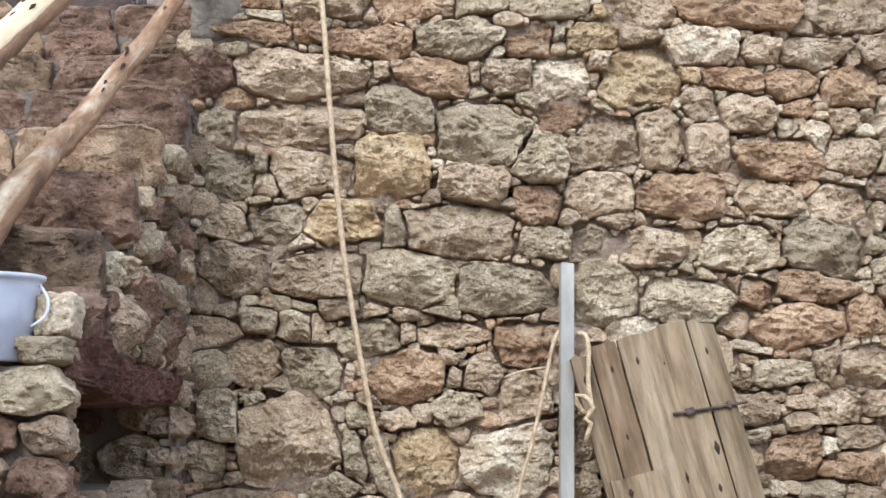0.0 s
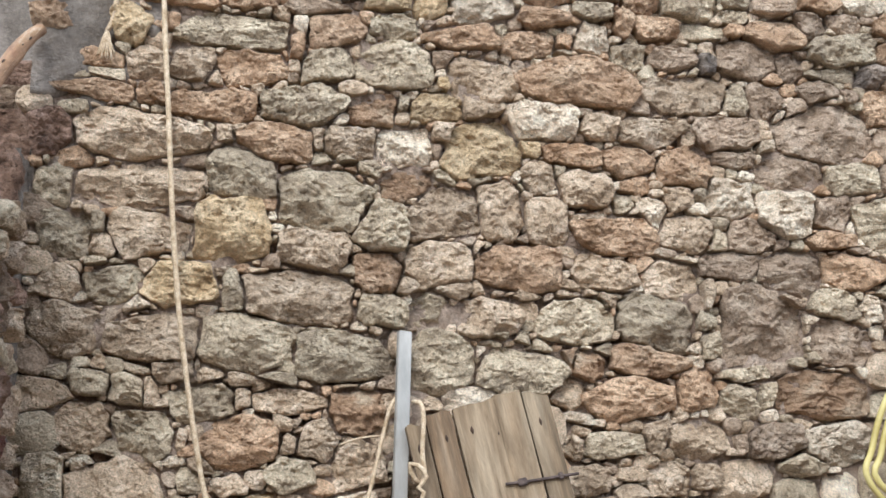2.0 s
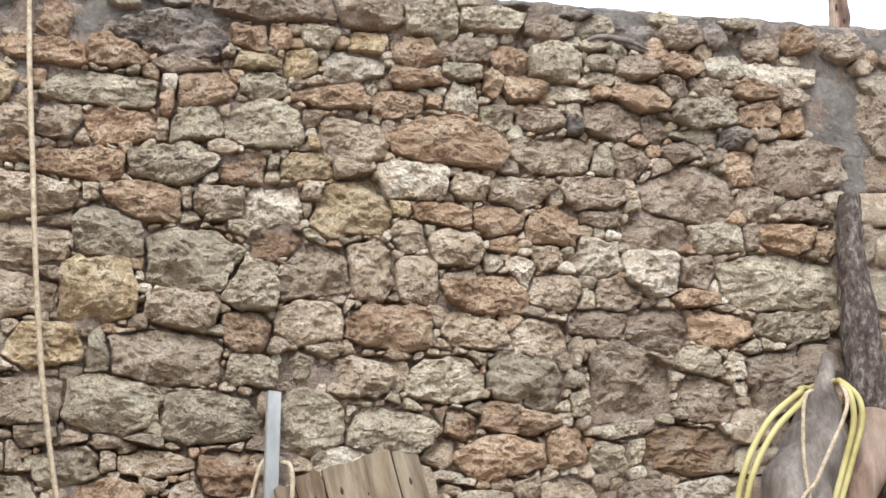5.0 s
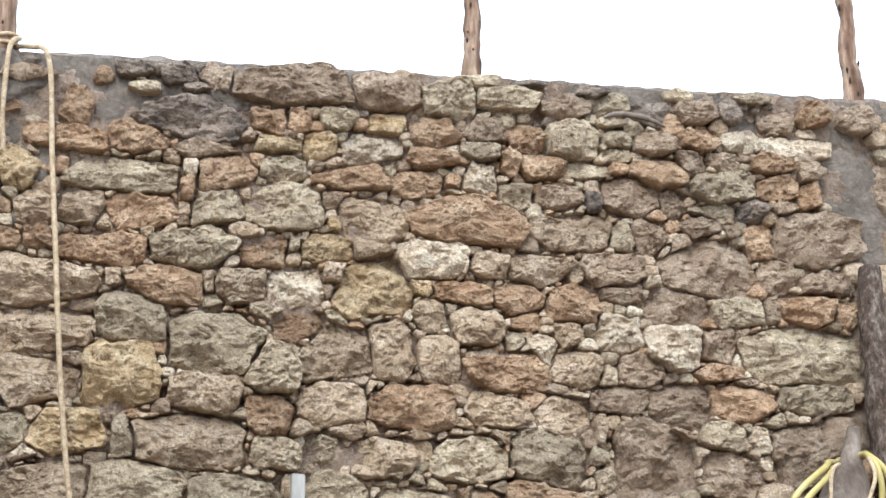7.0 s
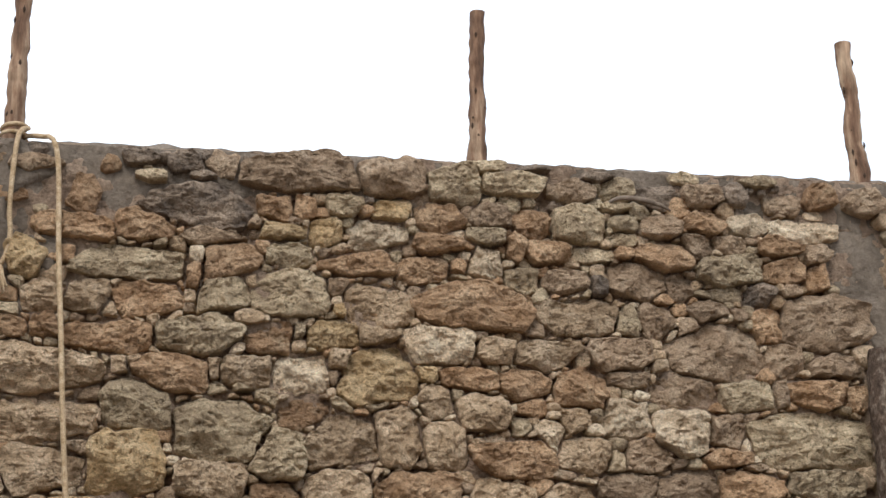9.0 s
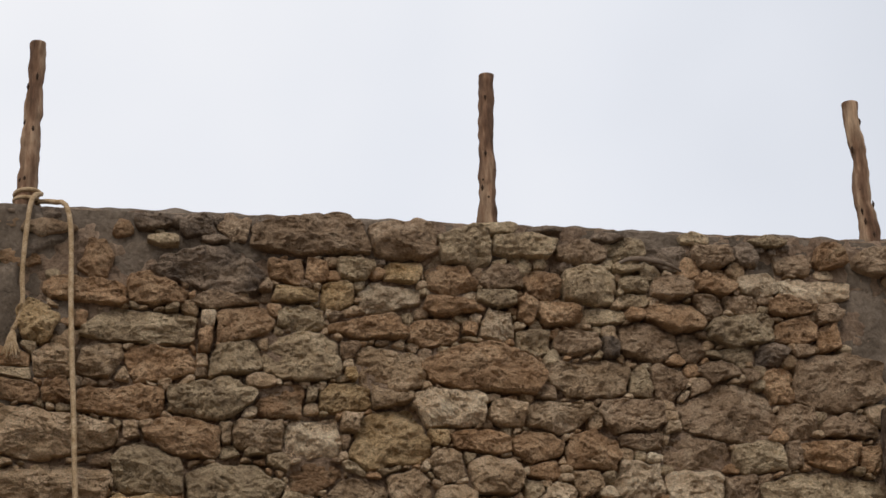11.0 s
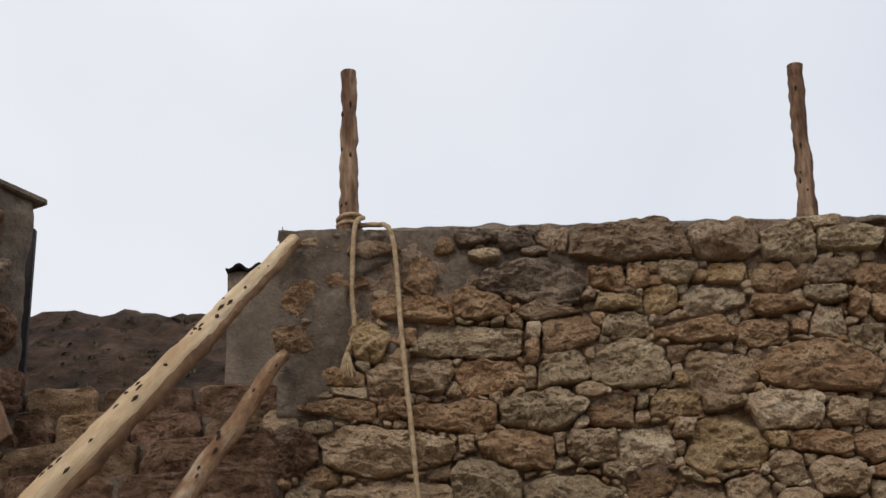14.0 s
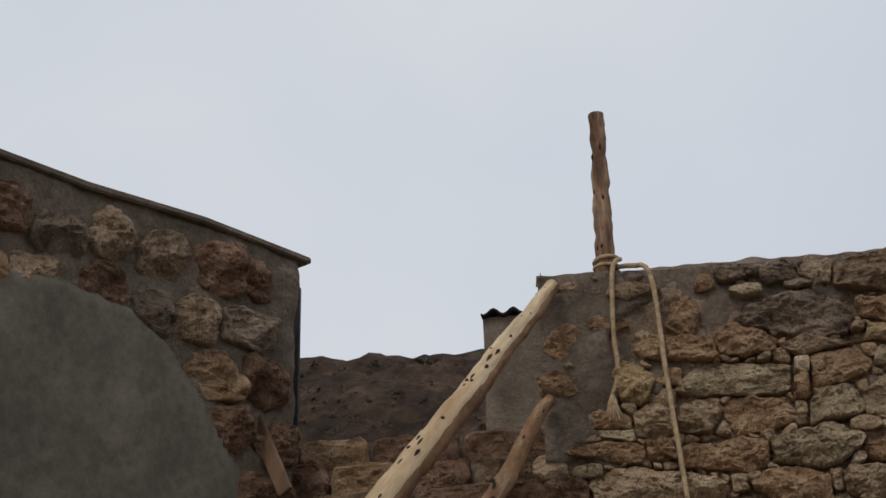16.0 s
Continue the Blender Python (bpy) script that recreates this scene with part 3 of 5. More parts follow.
stone(0.179, 2.782, 0.305, 0.161, "o")
stone(0.326, 2.824, 0.071, 0.080, "t")
stone(0.444, 2.807, 0.204, 0.159, "t", {150: 0.6, 30: 0.75})
stone(0.639, 2.808, 0.228, 0.181, "p", {155: 0.62, 30: 0.9, 210: 0.95})
stone(0.920, 2.798, 0.324, 0.237, "y", {140: 0.58, 40: 0.8, 330: 0.72})
stone(0.810, 2.861, 0.116, 0.075, "t")
stone(1.120, 2.805, 0.097, 0.076, "y")
stone(1.278, 2.798, 0.240, 0.096, "o")
stone(0.066, 2.685, 0.319, 0.206, "g", {150: 0.6, 35: 0.55, 220: 0.75})
stone(0.446, 2.733, 0.102, 0.053, "g")
stone(0.515, 2.706, 0.117, 0.084, "g")
stone(0.661, 2.652, 0.200, 0.141, "r")
stone(0.798, 2.684, 0.084, 0.085, "g")
stone(0.925, 2.685, 0.085, 0.053, "g")
stone(0.349, 2.599, 0.406, 0.253, "g", {50: 0.55, 150: 0.62, 230: 0.85})
stone(0.800, 2.557, 0.296, 0.232, "t", {140: 0.5, 225: 0.7})
stone(1.011, 2.571, 0.191, 0.241, "t", {140: 0.9, 320: 0.66})
stone(0.566, 2.488, 0.224, 0.197, "g")
stone(1.154, 2.709, 0.140, 0.140, "t")
stone(1.340, 2.670, 0.232, 0.165, "t")
stone(0.029, 2.466, 0.284, 0.260, "y", {140: 0.82, 30: 0.92})
stone(0.327, 2.403, 0.259, 0.158, "t")
stone(0.553, 2.333, 0.186, 0.164, "o")
stone(0.720, 2.464, 0.124, 0.052, "t")
stone(0.785, 2.371, 0.269, 0.181, "t")
stone(0.921, 2.428, 0.059, 0.067, "t")
stone(1.071, 2.355, 0.345, 0.196, "o", {150: 0.62, 30: 0.85, 210: 0.85})
stone(1.183, 2.533, 0.172, 0.192, "t")
stone(-0.139, 2.261, 0.276, 0.183, "y", {150: 0.66, 35: 0.72, 320: 0.85})
stone(-0.018, 2.322, 0.079, 0.056, "t")
stone(0.048, 2.251, 0.097, 0.150, "g")
stone(0.273, 2.228, 0.427, 0.216, "t", {145: 0.8, 215: 0.68, 35: 0.95})
stone(0.128, 2.320, 0.068, 0.040, "t")
stone(0.573, 2.190, 0.186, 0.122, "g")
stone(0.753, 2.201, 0.154, 0.144, "g")
stone(0.836, 2.268, 0.130, 0.079, "t")
stone(0.667, 2.283, 0.075, 0.068, "t")
stone(0.966, 2.162, 0.250, 0.176, "t")
stone(1.121, 2.263, 0.127, 0.036, "t")
stone(0.089, 2.066, 0.331, 0.214, "g")
stone(0.376, 2.112, 0.134, 0.050, "g")
stone(0.447, 2.024, 0.365, 0.210, "g")
stone(0.773, 2.008, 0.285, 0.231, "g")
stone(1.094, 1.977, 0.355, 0.180, "g")
stone(1.288, 2.170, 0.310, 0.203, "g", {150: 0.6, 35: 0.6})
stone(1.010, 2.109, 0.058, 0.068, "g")
stone(1.083, 2.096, 0.088, 0.066, "g")
stone(1.163, 2.069, 0.089, 0.062, "g")
stone(1.256, 2.046, 0.074, 0.073, "r")
stone(0.936, 2.047, 0.041, 0.051, "p")
stone(-0.158, 1.953, 0.145, 0.078, "t")
stone(-0.076, 1.979, 0.023, 0.047, "p")
stone(-0.027, 1.934, 0.104, 0.064, "t")
stone(0.076, 1.932, 0.109, 0.055, "t")
stone(0.202, 1.933, 0.137, 0.051, "g")
stone(-0.060, 1.849, 0.236, 0.155, "g")
stone(0.089, 1.862, 0.063, 0.086, "t")
stone(0.256, 1.862, 0.281, 0.104, "t")
stone(0.457, 1.916, 0.065, 0.034, "t")
stone(0.487, 1.819, 0.198, 0.182, "r")
stone(0.355, 1.718, 0.140, 0.140, "t")
stone(0.251, 1.705, 0.077, 0.078, "t")
stone(-0.127, 1.718, 0.043, 0.086, "t")
stone(0.075, 1.711, 0.304, 0.183, "o")
stone(0.272, 1.792, 0.039, 0.049, "t")
stone(-0.143, 1.641, 0.102, 0.047, "p")
stone(-0.055, 1.628, 0.109, 0.076, "t")
stone(-0.249, 1.874, 0.084, 0.135, "t")
stone(1.386, 3.441, 0.180, 0.110, "m")
stone(1.545, 3.422, 0.159, 0.138, "o")
stone(1.746, 3.423, 0.220, 0.162, "g")
stone(1.934, 3.441, 0.134, 0.075, "g")
stone(1.919, 3.372, 0.129, 0.061, "g")
stone(2.079, 3.426, 0.190, 0.106, "m")
stone(1.898, 3.503, 0.129, 0.047, "g")
stone(2.273, 3.454, 0.174, 0.107, "o")
stone(2.456, 3.453, 0.179, 0.100, "p")
stone(2.693, 3.436, 0.311, 0.115, "p")
stone(2.626, 3.558, 0.144, 0.102, "m")
stone(2.786, 3.593, 0.139, 0.110, "r")
stone(2.981, 3.575, 0.179, 0.105, "m")
stone(3.150, 3.270, 0.200, 0.240, "m")
stone(1.364, 3.367, 0.157, 0.080, "g")
stone(1.482, 3.320, 0.079, 0.125, "o")
stone(1.607, 3.303, 0.194, 0.110, "o")
stone(1.793, 3.304, 0.178, 0.083, "g")
stone(1.928, 3.315, 0.077, 0.056, "o")
stone(2.096, 3.308, 0.261, 0.124, "o")
stone(2.232, 3.358, 0.144, 0.125, "m")
stone(2.375, 3.367, 0.141, 0.083, "m")
stone(2.596, 3.363, 0.197, 0.079, "o")
stone(2.744, 3.342, 0.125, 0.096, "m")
stone(1.364, 3.250, 0.147, 0.140, "p")
stone(1.501, 3.188, 0.153, 0.131, "g")
stone(1.678, 3.190, 0.201, 0.118, "m")
stone(1.963, 3.198, 0.245, 0.168, "m")
stone(1.821, 3.163, 0.085, 0.103, "d")
stone(2.151, 3.187, 0.107, 0.128, "m")
stone(2.368, 3.255, 0.302, 0.141, "g")
stone(2.485, 3.170, 0.134, 0.117, "d")
stone(2.593, 3.262, 0.197, 0.114, "o")
stone(2.739, 3.241, 0.099, 0.131, "o")
stone(2.607, 3.171, 0.086, 0.071, "m")
stone(1.718, 3.050, 0.335, 0.176, "t")
stone(1.931, 3.044, 0.093, 0.137, "g", {140: 0.6, 40: 0.6})
stone(2.042, 3.050, 0.152, 0.153, "m")
stone(2.176, 3.014, 0.094, 0.092, "m")
stone(2.261, 3.084, 0.167, 0.093, "m")
stone(2.317, 3.165, 0.204, 0.070, "g")
stone(2.382, 3.075, 0.067, 0.058, "m")
stone(2.511, 3.032, 0.145, 0.163, "o")
stone(2.745, 3.055, 0.370, 0.242, "m")
stone(2.270, 2.919, 0.427, 0.240, "m")
stone(2.560, 2.899, 0.157, 0.155, "m")
stone(2.772, 2.868, 0.221, 0.128, "m")
stone(2.683, 2.763, 0.243, 0.143, "o")
stone(2.853, 2.751, 0.099, 0.116, "o")
stone(1.402, 2.912, 0.193, 0.117, "t")
stone(1.578, 2.901, 0.314, 0.118, "t")
stone(1.872, 2.900, 0.253, 0.158, "m")
stone(2.044, 2.854, 0.070, 0.045, "p", {})
stone(2.132, 2.767, 0.273, 0.162, "m")
stone(2.394, 2.744, 0.214, 0.148, "g")
stone(2.534, 2.755, 0.067, 0.133, "m")
stone(1.717, 2.765, 0.215, 0.171, "o")
stone(1.504, 2.781, 0.211, 0.126, "o")
stone(1.910, 2.807, 0.172, 0.078, "m")
stone(1.893, 2.650, 0.187, 0.144, "p", {135: 0.95, 45: 0.97, 225: 0.97, 315: 0.95})
stone(1.520, 2.694, 0.133, 0.081, "o")
stone(1.687, 2.648, 0.112, 0.116, "t")
stone(2.129, 2.603, 0.260, 0.183, "p", {135: 0.85, 40: 0.72, 225: 0.6, 320: 0.75})
stone(2.289, 2.620, 0.200, 0.157, "m")
stone(2.647, 2.581, 0.519, 0.227, "g", {150: 0.88, 30: 1.0, 220: 0.9})
stone(1.465, 2.622, 0.110, 0.087, "g")
stone(1.592, 2.585, 0.122, 0.109, "p")
stone(1.344, 2.559, 0.131, 0.058, "t")
stone(1.438, 2.499, 0.339, 0.157, "o")
stone(1.720, 2.507, 0.224, 0.157, "t")
stone(1.843, 2.479, 0.090, 0.083, "g")
stone(1.968, 2.505, 0.183, 0.132, "m")
stone(2.286, 2.497, 0.222, 0.080, "o")
stone(2.378, 2.467, 0.130, 0.045, "m")
stone(1.403, 2.349, 0.254, 0.132, "t")
stone(1.272, 2.298, 0.090, 0.053, "t")
stone(1.412, 2.250, 0.069, 0.074, "t")
stone(1.340, 2.269, 0.054, 0.053, "t")
stone(1.652, 2.329, 0.221, 0.193, "t")
stone(1.713, 2.406, 0.100, 0.043, "p")
stone(1.876, 2.395, 0.248, 0.115, "m")
stone(1.795, 2.291, 0.045, 0.108, "t")
stone(2.126, 2.378, 0.253, 0.180, "m")
stone(2.388, 2.388, 0.294, 0.138, "o")
stone(2.674, 2.399, 0.325, 0.130, "g")
stone(2.507, 2.319, 0.099, 0.071, "g")
stone(2.569, 2.336, 0.071, 0.078, "g")
stone(1.602, 2.172, 0.318, 0.244, "g", {145: 0.72, 35: 0.6, 225: 0.62})
stone(1.783, 2.183, 0.111, 0.064, "g")
stone(2.003, 2.169, 0.351, 0.301, "m", {225: 0.78, 45: 0.8})
stone(2.123, 2.265, 0.115, 0.054, "m")
stone(2.284, 2.249, 0.209, 0.120, "g")
stone(2.310, 2.114, 0.266, 0.195, "m")
stone(2.448, 2.249, 0.118, 0.110, "p")
stone(2.623, 2.189, 0.309, 0.243, "m")
stone(2.215, 2.057, 0.080, 0.043, "g")
stone(1.804, 2.093, 0.111, 0.096, "g")
stone(1.563, 2.037, 0.283, 0.130, "o")
stone(1.341, 2.007, 0.139, 0.135, "r")
stone(1.928, 1.990, 0.219, 0.095, "g")
stone(2.234, 1.918, 0.382, 0.214, "r")
stone(2.014, 1.913, 0.090, 0.127, "g")
stone(1.924, 1.890, 0.156, 0.147, "g")
stone(1.747, 1.928, 0.154, 0.147, "o")
stone(1.503, 1.887, 0.334, 0.155, "o")
stone(1.294, 1.810, 0.127, 0.051, "p")
stone(1.417, 1.721, 0.245, 0.112, "g")
stone(1.588, 1.759, 0.097, 0.124, "t")
stone(1.757, 1.746, 0.241, 0.155, "t")
stone(2.038, 1.740, 0.213, 0.136, "m")
stone(1.910, 1.727, 0.066, 0.073, "m")
stone(2.276, 1.738, 0.239, 0.169, "p")
stone(1.274, 1.701, 0.105, 0.085, "t")
stone(2.143, 1.657, 0.180, 0.094, "g")
stone(-0.507, 2.959, 0.358, 0.095, "o")
stone(-0.275, 2.966, 0.107, 0.106, "o")
stone(-0.290, 2.810, 0.501, 0.205, "t")
stone(-0.314, 2.623, 0.529, 0.181, "t")
stone(-0.263, 2.445, 0.304, 0.194, "t")
stone(-0.383, 2.255, 0.201, 0.173, "g")
stone(-0.297, 2.188, 0.131, 0.061, "p")
stone(-0.584, 2.612, 0.172, 0.160, "g")
stone(-0.622, 2.806, 0.142, 0.167, "b")
stone(-0.546, 2.434, 0.202, 0.185, "g")
stone(-0.451, 2.480, 0.071, 0.072, "g")
stone(-0.574, 2.259, 0.161, 0.143, "t")
stone(-0.514, 2.326, 0.060, 0.051, "t")
stone(-0.444, 2.331, 0.081, 0.041, "g")
stone(-0.536, 2.097, 0.250, 0.202, "t")
stone(-0.245, 2.077, 0.332, 0.182, "t")
stone(-0.285, 1.962, 0.090, 0.054, "p")
stone(-0.560, 1.956, 0.080, 0.060, "g")
stone(-0.449, 1.915, 0.140, 0.100, "g")
stone(-0.415, 1.976, 0.050, 0.060, "t")
stone(-0.299, 1.880, 0.160, 0.130, "g")
stone(-0.463, 1.756, 0.209, 0.179, "t")
stone(-0.253, 1.735, 0.209, 0.199, "g")
stone(-0.336, 1.488, 0.396, 0.335, "t")
stone(-0.456, 1.626, 0.079, 0.079, "p")
stone(-0.574, 1.563, 0.158, 0.207, "g")
stone(-0.622, 1.430, 0.138, 0.176, "g")
stone(0.258, 1.599, 0.174, 0.129, "g")
stone(0.146, 1.416, 0.229, 0.236, "y", {45: 0.74, 135: 0.74, 225: 0.74, 315: 0.74, 22: 0.86, 67: 0.86, 112: 0.86, 157: 0.86, 202: 0.86, 247: 0.86, 292: 0.86, 337: 0.86})
stone(0.440, 1.420, 0.340, 0.247, "p", {45: 0.76, 135: 0.74, 225: 0.74, 315: 0.78, 22: 0.9, 110: 0.88, 200: 0.88, 292: 0.88})
stone(0.041, 1.560, 0.140, 0.089, "t")
stone(-0.088, 1.580, 0.100, 0.109, "g")
stone(-0.108, 1.427, 0.099, 0.197, "g")
stone(-0.018, 1.417, 0.099, 0.177, "g")
stone(-0.177, 1.330, 0.198, 0.117, "g")
stone(-0.541, 1.281, 0.295, 0.093, "t")
stone(0.513, 1.633, 0.201, 0.200, "t")
stone(0.687, 1.513, 0.151, 0.258, "t")
stone(0.709, 1.324, 0.100, 0.118, "t")
stone(1.337, 1.589, 0.173, 0.140, "t")
stone(1.335, 1.504, 0.091, 0.070, "p")
stone(1.285, 1.705, 0.102, 0.091, "t")
stone(1.643, 1.583, 0.174, 0.151, "t")
stone(1.486, 1.614, 0.123, 0.050, "t")
stone(1.488, 1.538, 0.133, 0.080, "t")
stone(1.572, 1.463, 0.082, 0.070, "p")
stone(1.475, 1.429, 0.214, 0.179, "o")
stone(1.704, 1.497, 0.180, 0.120, "t")
stone(1.782, 1.603, 0.123, 0.111, "t")
stone(1.566, 1.299, 0.162, 0.079, "g")
stone(1.399, 1.310, 0.051, 0.059, "p")
stone(1.700, 1.388, 0.179, 0.120, "o")
stone(1.716, 1.283, 0.138, 0.089, "t")
stone(0.628, 3.587, 0.477, 0.174, "m")
stone(1.000, 3.594, 0.268, 0.177, "m")
stone(0.246, 3.443, 0.419, 0.169, "d", {150: 0.66, 30: 0.6})
stone(0.294, 3.564, 0.127, 0.046, "d")
stone(0.035, 3.629, 0.135, 0.064, "d")
stone(0.208, 3.614, 0.126, 0.085, "d")
stone(0.352, 3.607, 0.138, 0.127, "m")
stone(0.546, 3.456, 0.139, 0.126, "o")
stone(0.659, 3.461, 0.086, 0.126, "o")
stone(0.811, 3.463, 0.131, 0.092, "g")
stone(1.009, 3.460, 0.177, 0.116, "y")
stone(-0.068, 3.597, 0.072, 0.057, "r")
stone(0.079, 3.553, 0.114, 0.045, "g")
stone(-0.164, 3.463, 0.112, 0.156, "o")
stone(-0.188, 3.338, 0.292, 0.127, "o")
stone(0.068, 3.359, 0.220, 0.140, "o")
stone(1.247, 3.577, 0.227, 0.166, "g")
stone(1.380, 3.657, 0.126, 0.077, "g")
stone(1.475, 3.588, 0.254, 0.096, "g")
stone(1.571, 3.664, 0.140, 0.063, "d")
stone(1.717, 3.563, 0.187, 0.096, "m")
stone(1.919, 3.591, 0.166, 0.109, "g")
stone(2.072, 3.561, 0.168, 0.097, "d")
stone(2.270, 3.565, 0.158, 0.098, "m")
stone(2.418, 3.584, 0.086, 0.099, "d")
stone(2.509, 3.638, 0.161, 0.050, "g")
stone(1.844, 3.626, 0.154, 0.041, "d")
stone(2.211, 3.648, 0.122, 0.049, "g")
stone(-0.614, 3.398, 0.169, 0.123, "o")
stone(-0.441, 3.470, 0.138, 0.068, "o")
stone(-0.609, 3.242, 0.188, 0.099, "o")
stone(-0.353, 3.223, 0.136, 0.154, "y")
stone(-0.476, 3.083, 0.217, 0.086, "o")
stone(-0.534, 3.608, 0.193, 0.069, "m")
stone(-0.341, 3.589, 0.193, 0.058, "m")
stone(-0.281, 3.065, 0.181, 0.140, "t")
stone(-0.429, 3.026, 0.124, 0.060, "g")
# no stone stands above the wall head
main_stones = []
for x, z, w, h, tone, chops in STONES:
    over = max(0.0, z + h * 0.53 - (TOP - 0.030))
    main_stones.append((x, z - over / 2, w, h - over, tone, chops))
main_lines = lay(front, main_stones, wall, 11, proud=0.050, deep=0.08, sides=84, joint=0.005, base=lambda q: -0.030 if q[0] < -0.55 and q[1] > 2.5 and q[1] < 3.1 else -0.012 if q[0] < -0.38 and q[1] > 2.95 else 0.0)

# small wedging stones in the gaps that the large ones leave
rng = np.random.default_rng(21)
chips = []
for x, z, w, h in gaps(main_stones, main_lines, rng, LEFT + 0.02, 3.25, 1.15, TOP - 0.06):
    bedded = cement_here(x, z)
    if bedded and (h > 0.05 or rng.uniform() < 0.5):
        continue
    tone = "tttmgop"[int(rng.integers(7))] if not bedded else "gd"[int(rng.integers(2))]
    chips.append((x, z, w, h, tone))
lay_joined(front, chips, wall, 31, "wedge_stones", "small wedging stones between the large ones", proud=0.026, reach=1.1, others=main_stones)

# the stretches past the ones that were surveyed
rng = np.random.default_rng(41)
rest = courses(rng, 3.12, 4.95, 1.0, 3.6, 0.09, 0.17, "mmgo") + courses(rng, LEFT + 0.05, 3.12, 0.0, 1.16, 0.1, 0.2, "ttgo") + courses(rng, 3.12, 4.95, 0.0, 1.0, 0.1, 0.2, "ttgo")
lay_joined(front, rest, wall, 42, "rubble", "tan rubble stones", proud=0.03, sides=12)

# cement levelling course along the wall head
head = []
faces = []
nx, ny = 260, 14
for j in range(ny + 1):
    for i in range(nx + 1):
        x, y = LEFT - 0.022 + (5.02 - LEFT) * i / nx, WALL_Y + 0.016 + 0.54 * j / ny
        drop = 0.06 if j in (0, ny) else 0.0
        head.append((x, y, top_edge(x) - drop + 0.008 * noise.noise(Vector((x * 9, y * 9, 6)))))
        if i < nx and j < ny:
            k = j * (nx + 1) + i
            faces.append((k, k + 1, k + nx + 2, k + nx + 1))
part("levelling_course", mesh_of("levelling_course", head, faces, CEMENT), wall, "grey cement wall head")
end_face = Face((LEFT, WALL_Y + 0.55, 0), (0, -1, 0), (0, 0, 1))
bed("end_plaster", end_face, 0.0, 0.55, 0.0, TOP, CEMENT, wall, 0.0, 14, uneven=0.012, label="grey cement on the wall end")

# ---- the outside stair ----
STEPS = [(3.1, 1.68), (3.38, 1.84), (3.55, 2.03), (4.02, 2.243), (4.45, 2.47), (5.0, 2.715), (5.33, 2.91), (5.62, 3.09), (5.95, 3.29)]
SX0, SX1 = -2.45, -0.70
stair = tagged(new("stair", boxes("stair", [(SX0, SX1 - 0.05, y + 0.05, 9.0, (STEPS[i - 1][1] - 0.03 if i else 1.655), z - 0.012) for i, (y, z) in enumerate(STEPS)], CEMENT, 0.012, 0.006)), "outside stair of rough limestone blocks and cement", "stair", kind="structure")
part("stair_base", boxes("stair_base", [(SX0, SX1 - 1.005, 3.3, 9.0, -0.1, 1.66), (SX1 - 1.0, SX1 - 0.05, 3.3, 5.2, -0.1, 1.255)], CEMENT, 0.01), stair, "rough cement base of the stair")
rng = np.random.default_rng(61)
for i, (y, z) in enumerate(STEPS):
    if i == 0:
        continue
    low = STEPS[i - 1][1]
    riser = Face((0, y + 0.03, 0), (1, 0, 0), (0, 0, 1))
    specs, x = [], SX1 + 0.012
    while x > SX0:
        w = rng.uniform(0.26, 0.56)
        specs.append((x - w / 2, (low + z) / 2, w * 0.99, (z - low) * rng.uniform(0.97, 1.05), "sbssbob"[int(rng.integers(7))]))
        x -= w + rng.uniform(0.0, 0.02)
    lay(riser, specs, stair, 70 + i, "step_stone", proud=0.03, deep=0.06, sides=40, reach=1.0, square=True)
    bed("step_cement", riser, SX0, SX1, low - 0.02, z - 0.01, CEMENT, stair, -0.022, 90 + i, uneven=0.012)


def flank_top(y):
    z = 1.5
    for sy, sz in STEPS:
        if y > sy:
            z = sz
    return z


def alcove(y, z, grow=0.0):
    return 3.30 - grow < y < 4.80 + grow and 1.37 - grow < z < 1.61 + grow


flank = Face((SX1, 0, 0), (0, 1, 0), (0, 0, 1))
bed("flank_cement", flank, 3.2, 5.24, 1.0, 3.0, CEMENT, stair, -0.008, 101, uneven=0.026, level=lambda a, b: 1 if b < flank_top(a - 0.02) - 0.01 and not alcove(a, b) else -1, label="grey cement on the stair flank")
rng = np.random.default_rng(63)
specs = courses(rng, 3.3, 5.22, 1.02, 2.95, 0.085, 0.15, "msgbmt", inside=lambda x, z, w, h: z + h * 0.4 < flank_top(x - w * 0.4) and x + w * 0.5 < 5.13 and not alcove(x, z, 0.05), longest=1.5)
lay(flank, specs, stair, 64, "flank_stone", proud=0.030, deep=0.07, sides=40, joint=0.010, reach=1.0)
# the alcove under the flight: a dark hollow under a reddish lintel
hollow = [(SX1 - 1.0, SX1 - 0.9, 3.2, 5.0, 1.2, 1.9), (SX1 - 0.95, SX1 - 0.06, 3.2, 5.0, 1.66, 1.76), (SX1 - 0.95, SX1 - 0.06, 3.2, 5.0, 1.26, 1.355), (SX1 - 0.95, SX1 - 0.06, 4.86, 5.0, 1.3, 1.75), (SX1 - 0.95, SX1 - 0.06, 3.2, 3.27, 1.3, 1.75)]
part("alcove_lining", boxes("alcove_lining", hollow, EARTH, 0.01, 0.01), stair, "dark hollow under the flight")
jamb = Face((SX1, 4.85, 0), (1, 0, 0), (0, 0, 1))
lay(jamb, [(-0.12, 1.44, 0.22, 0.16, "g"), (-0.37, 1.42, 0.24, 0.14, "g"), (-0.10, 1.57, 0.18, 0.09, "t"), (-0.34, 1.55, 0.24, 0.11, "b"), (-0.63, 1.45, 0.24, 0.17, "b")], stair, 65, "jamb_stone", proud=0.03, deep=0.05, sides=26)
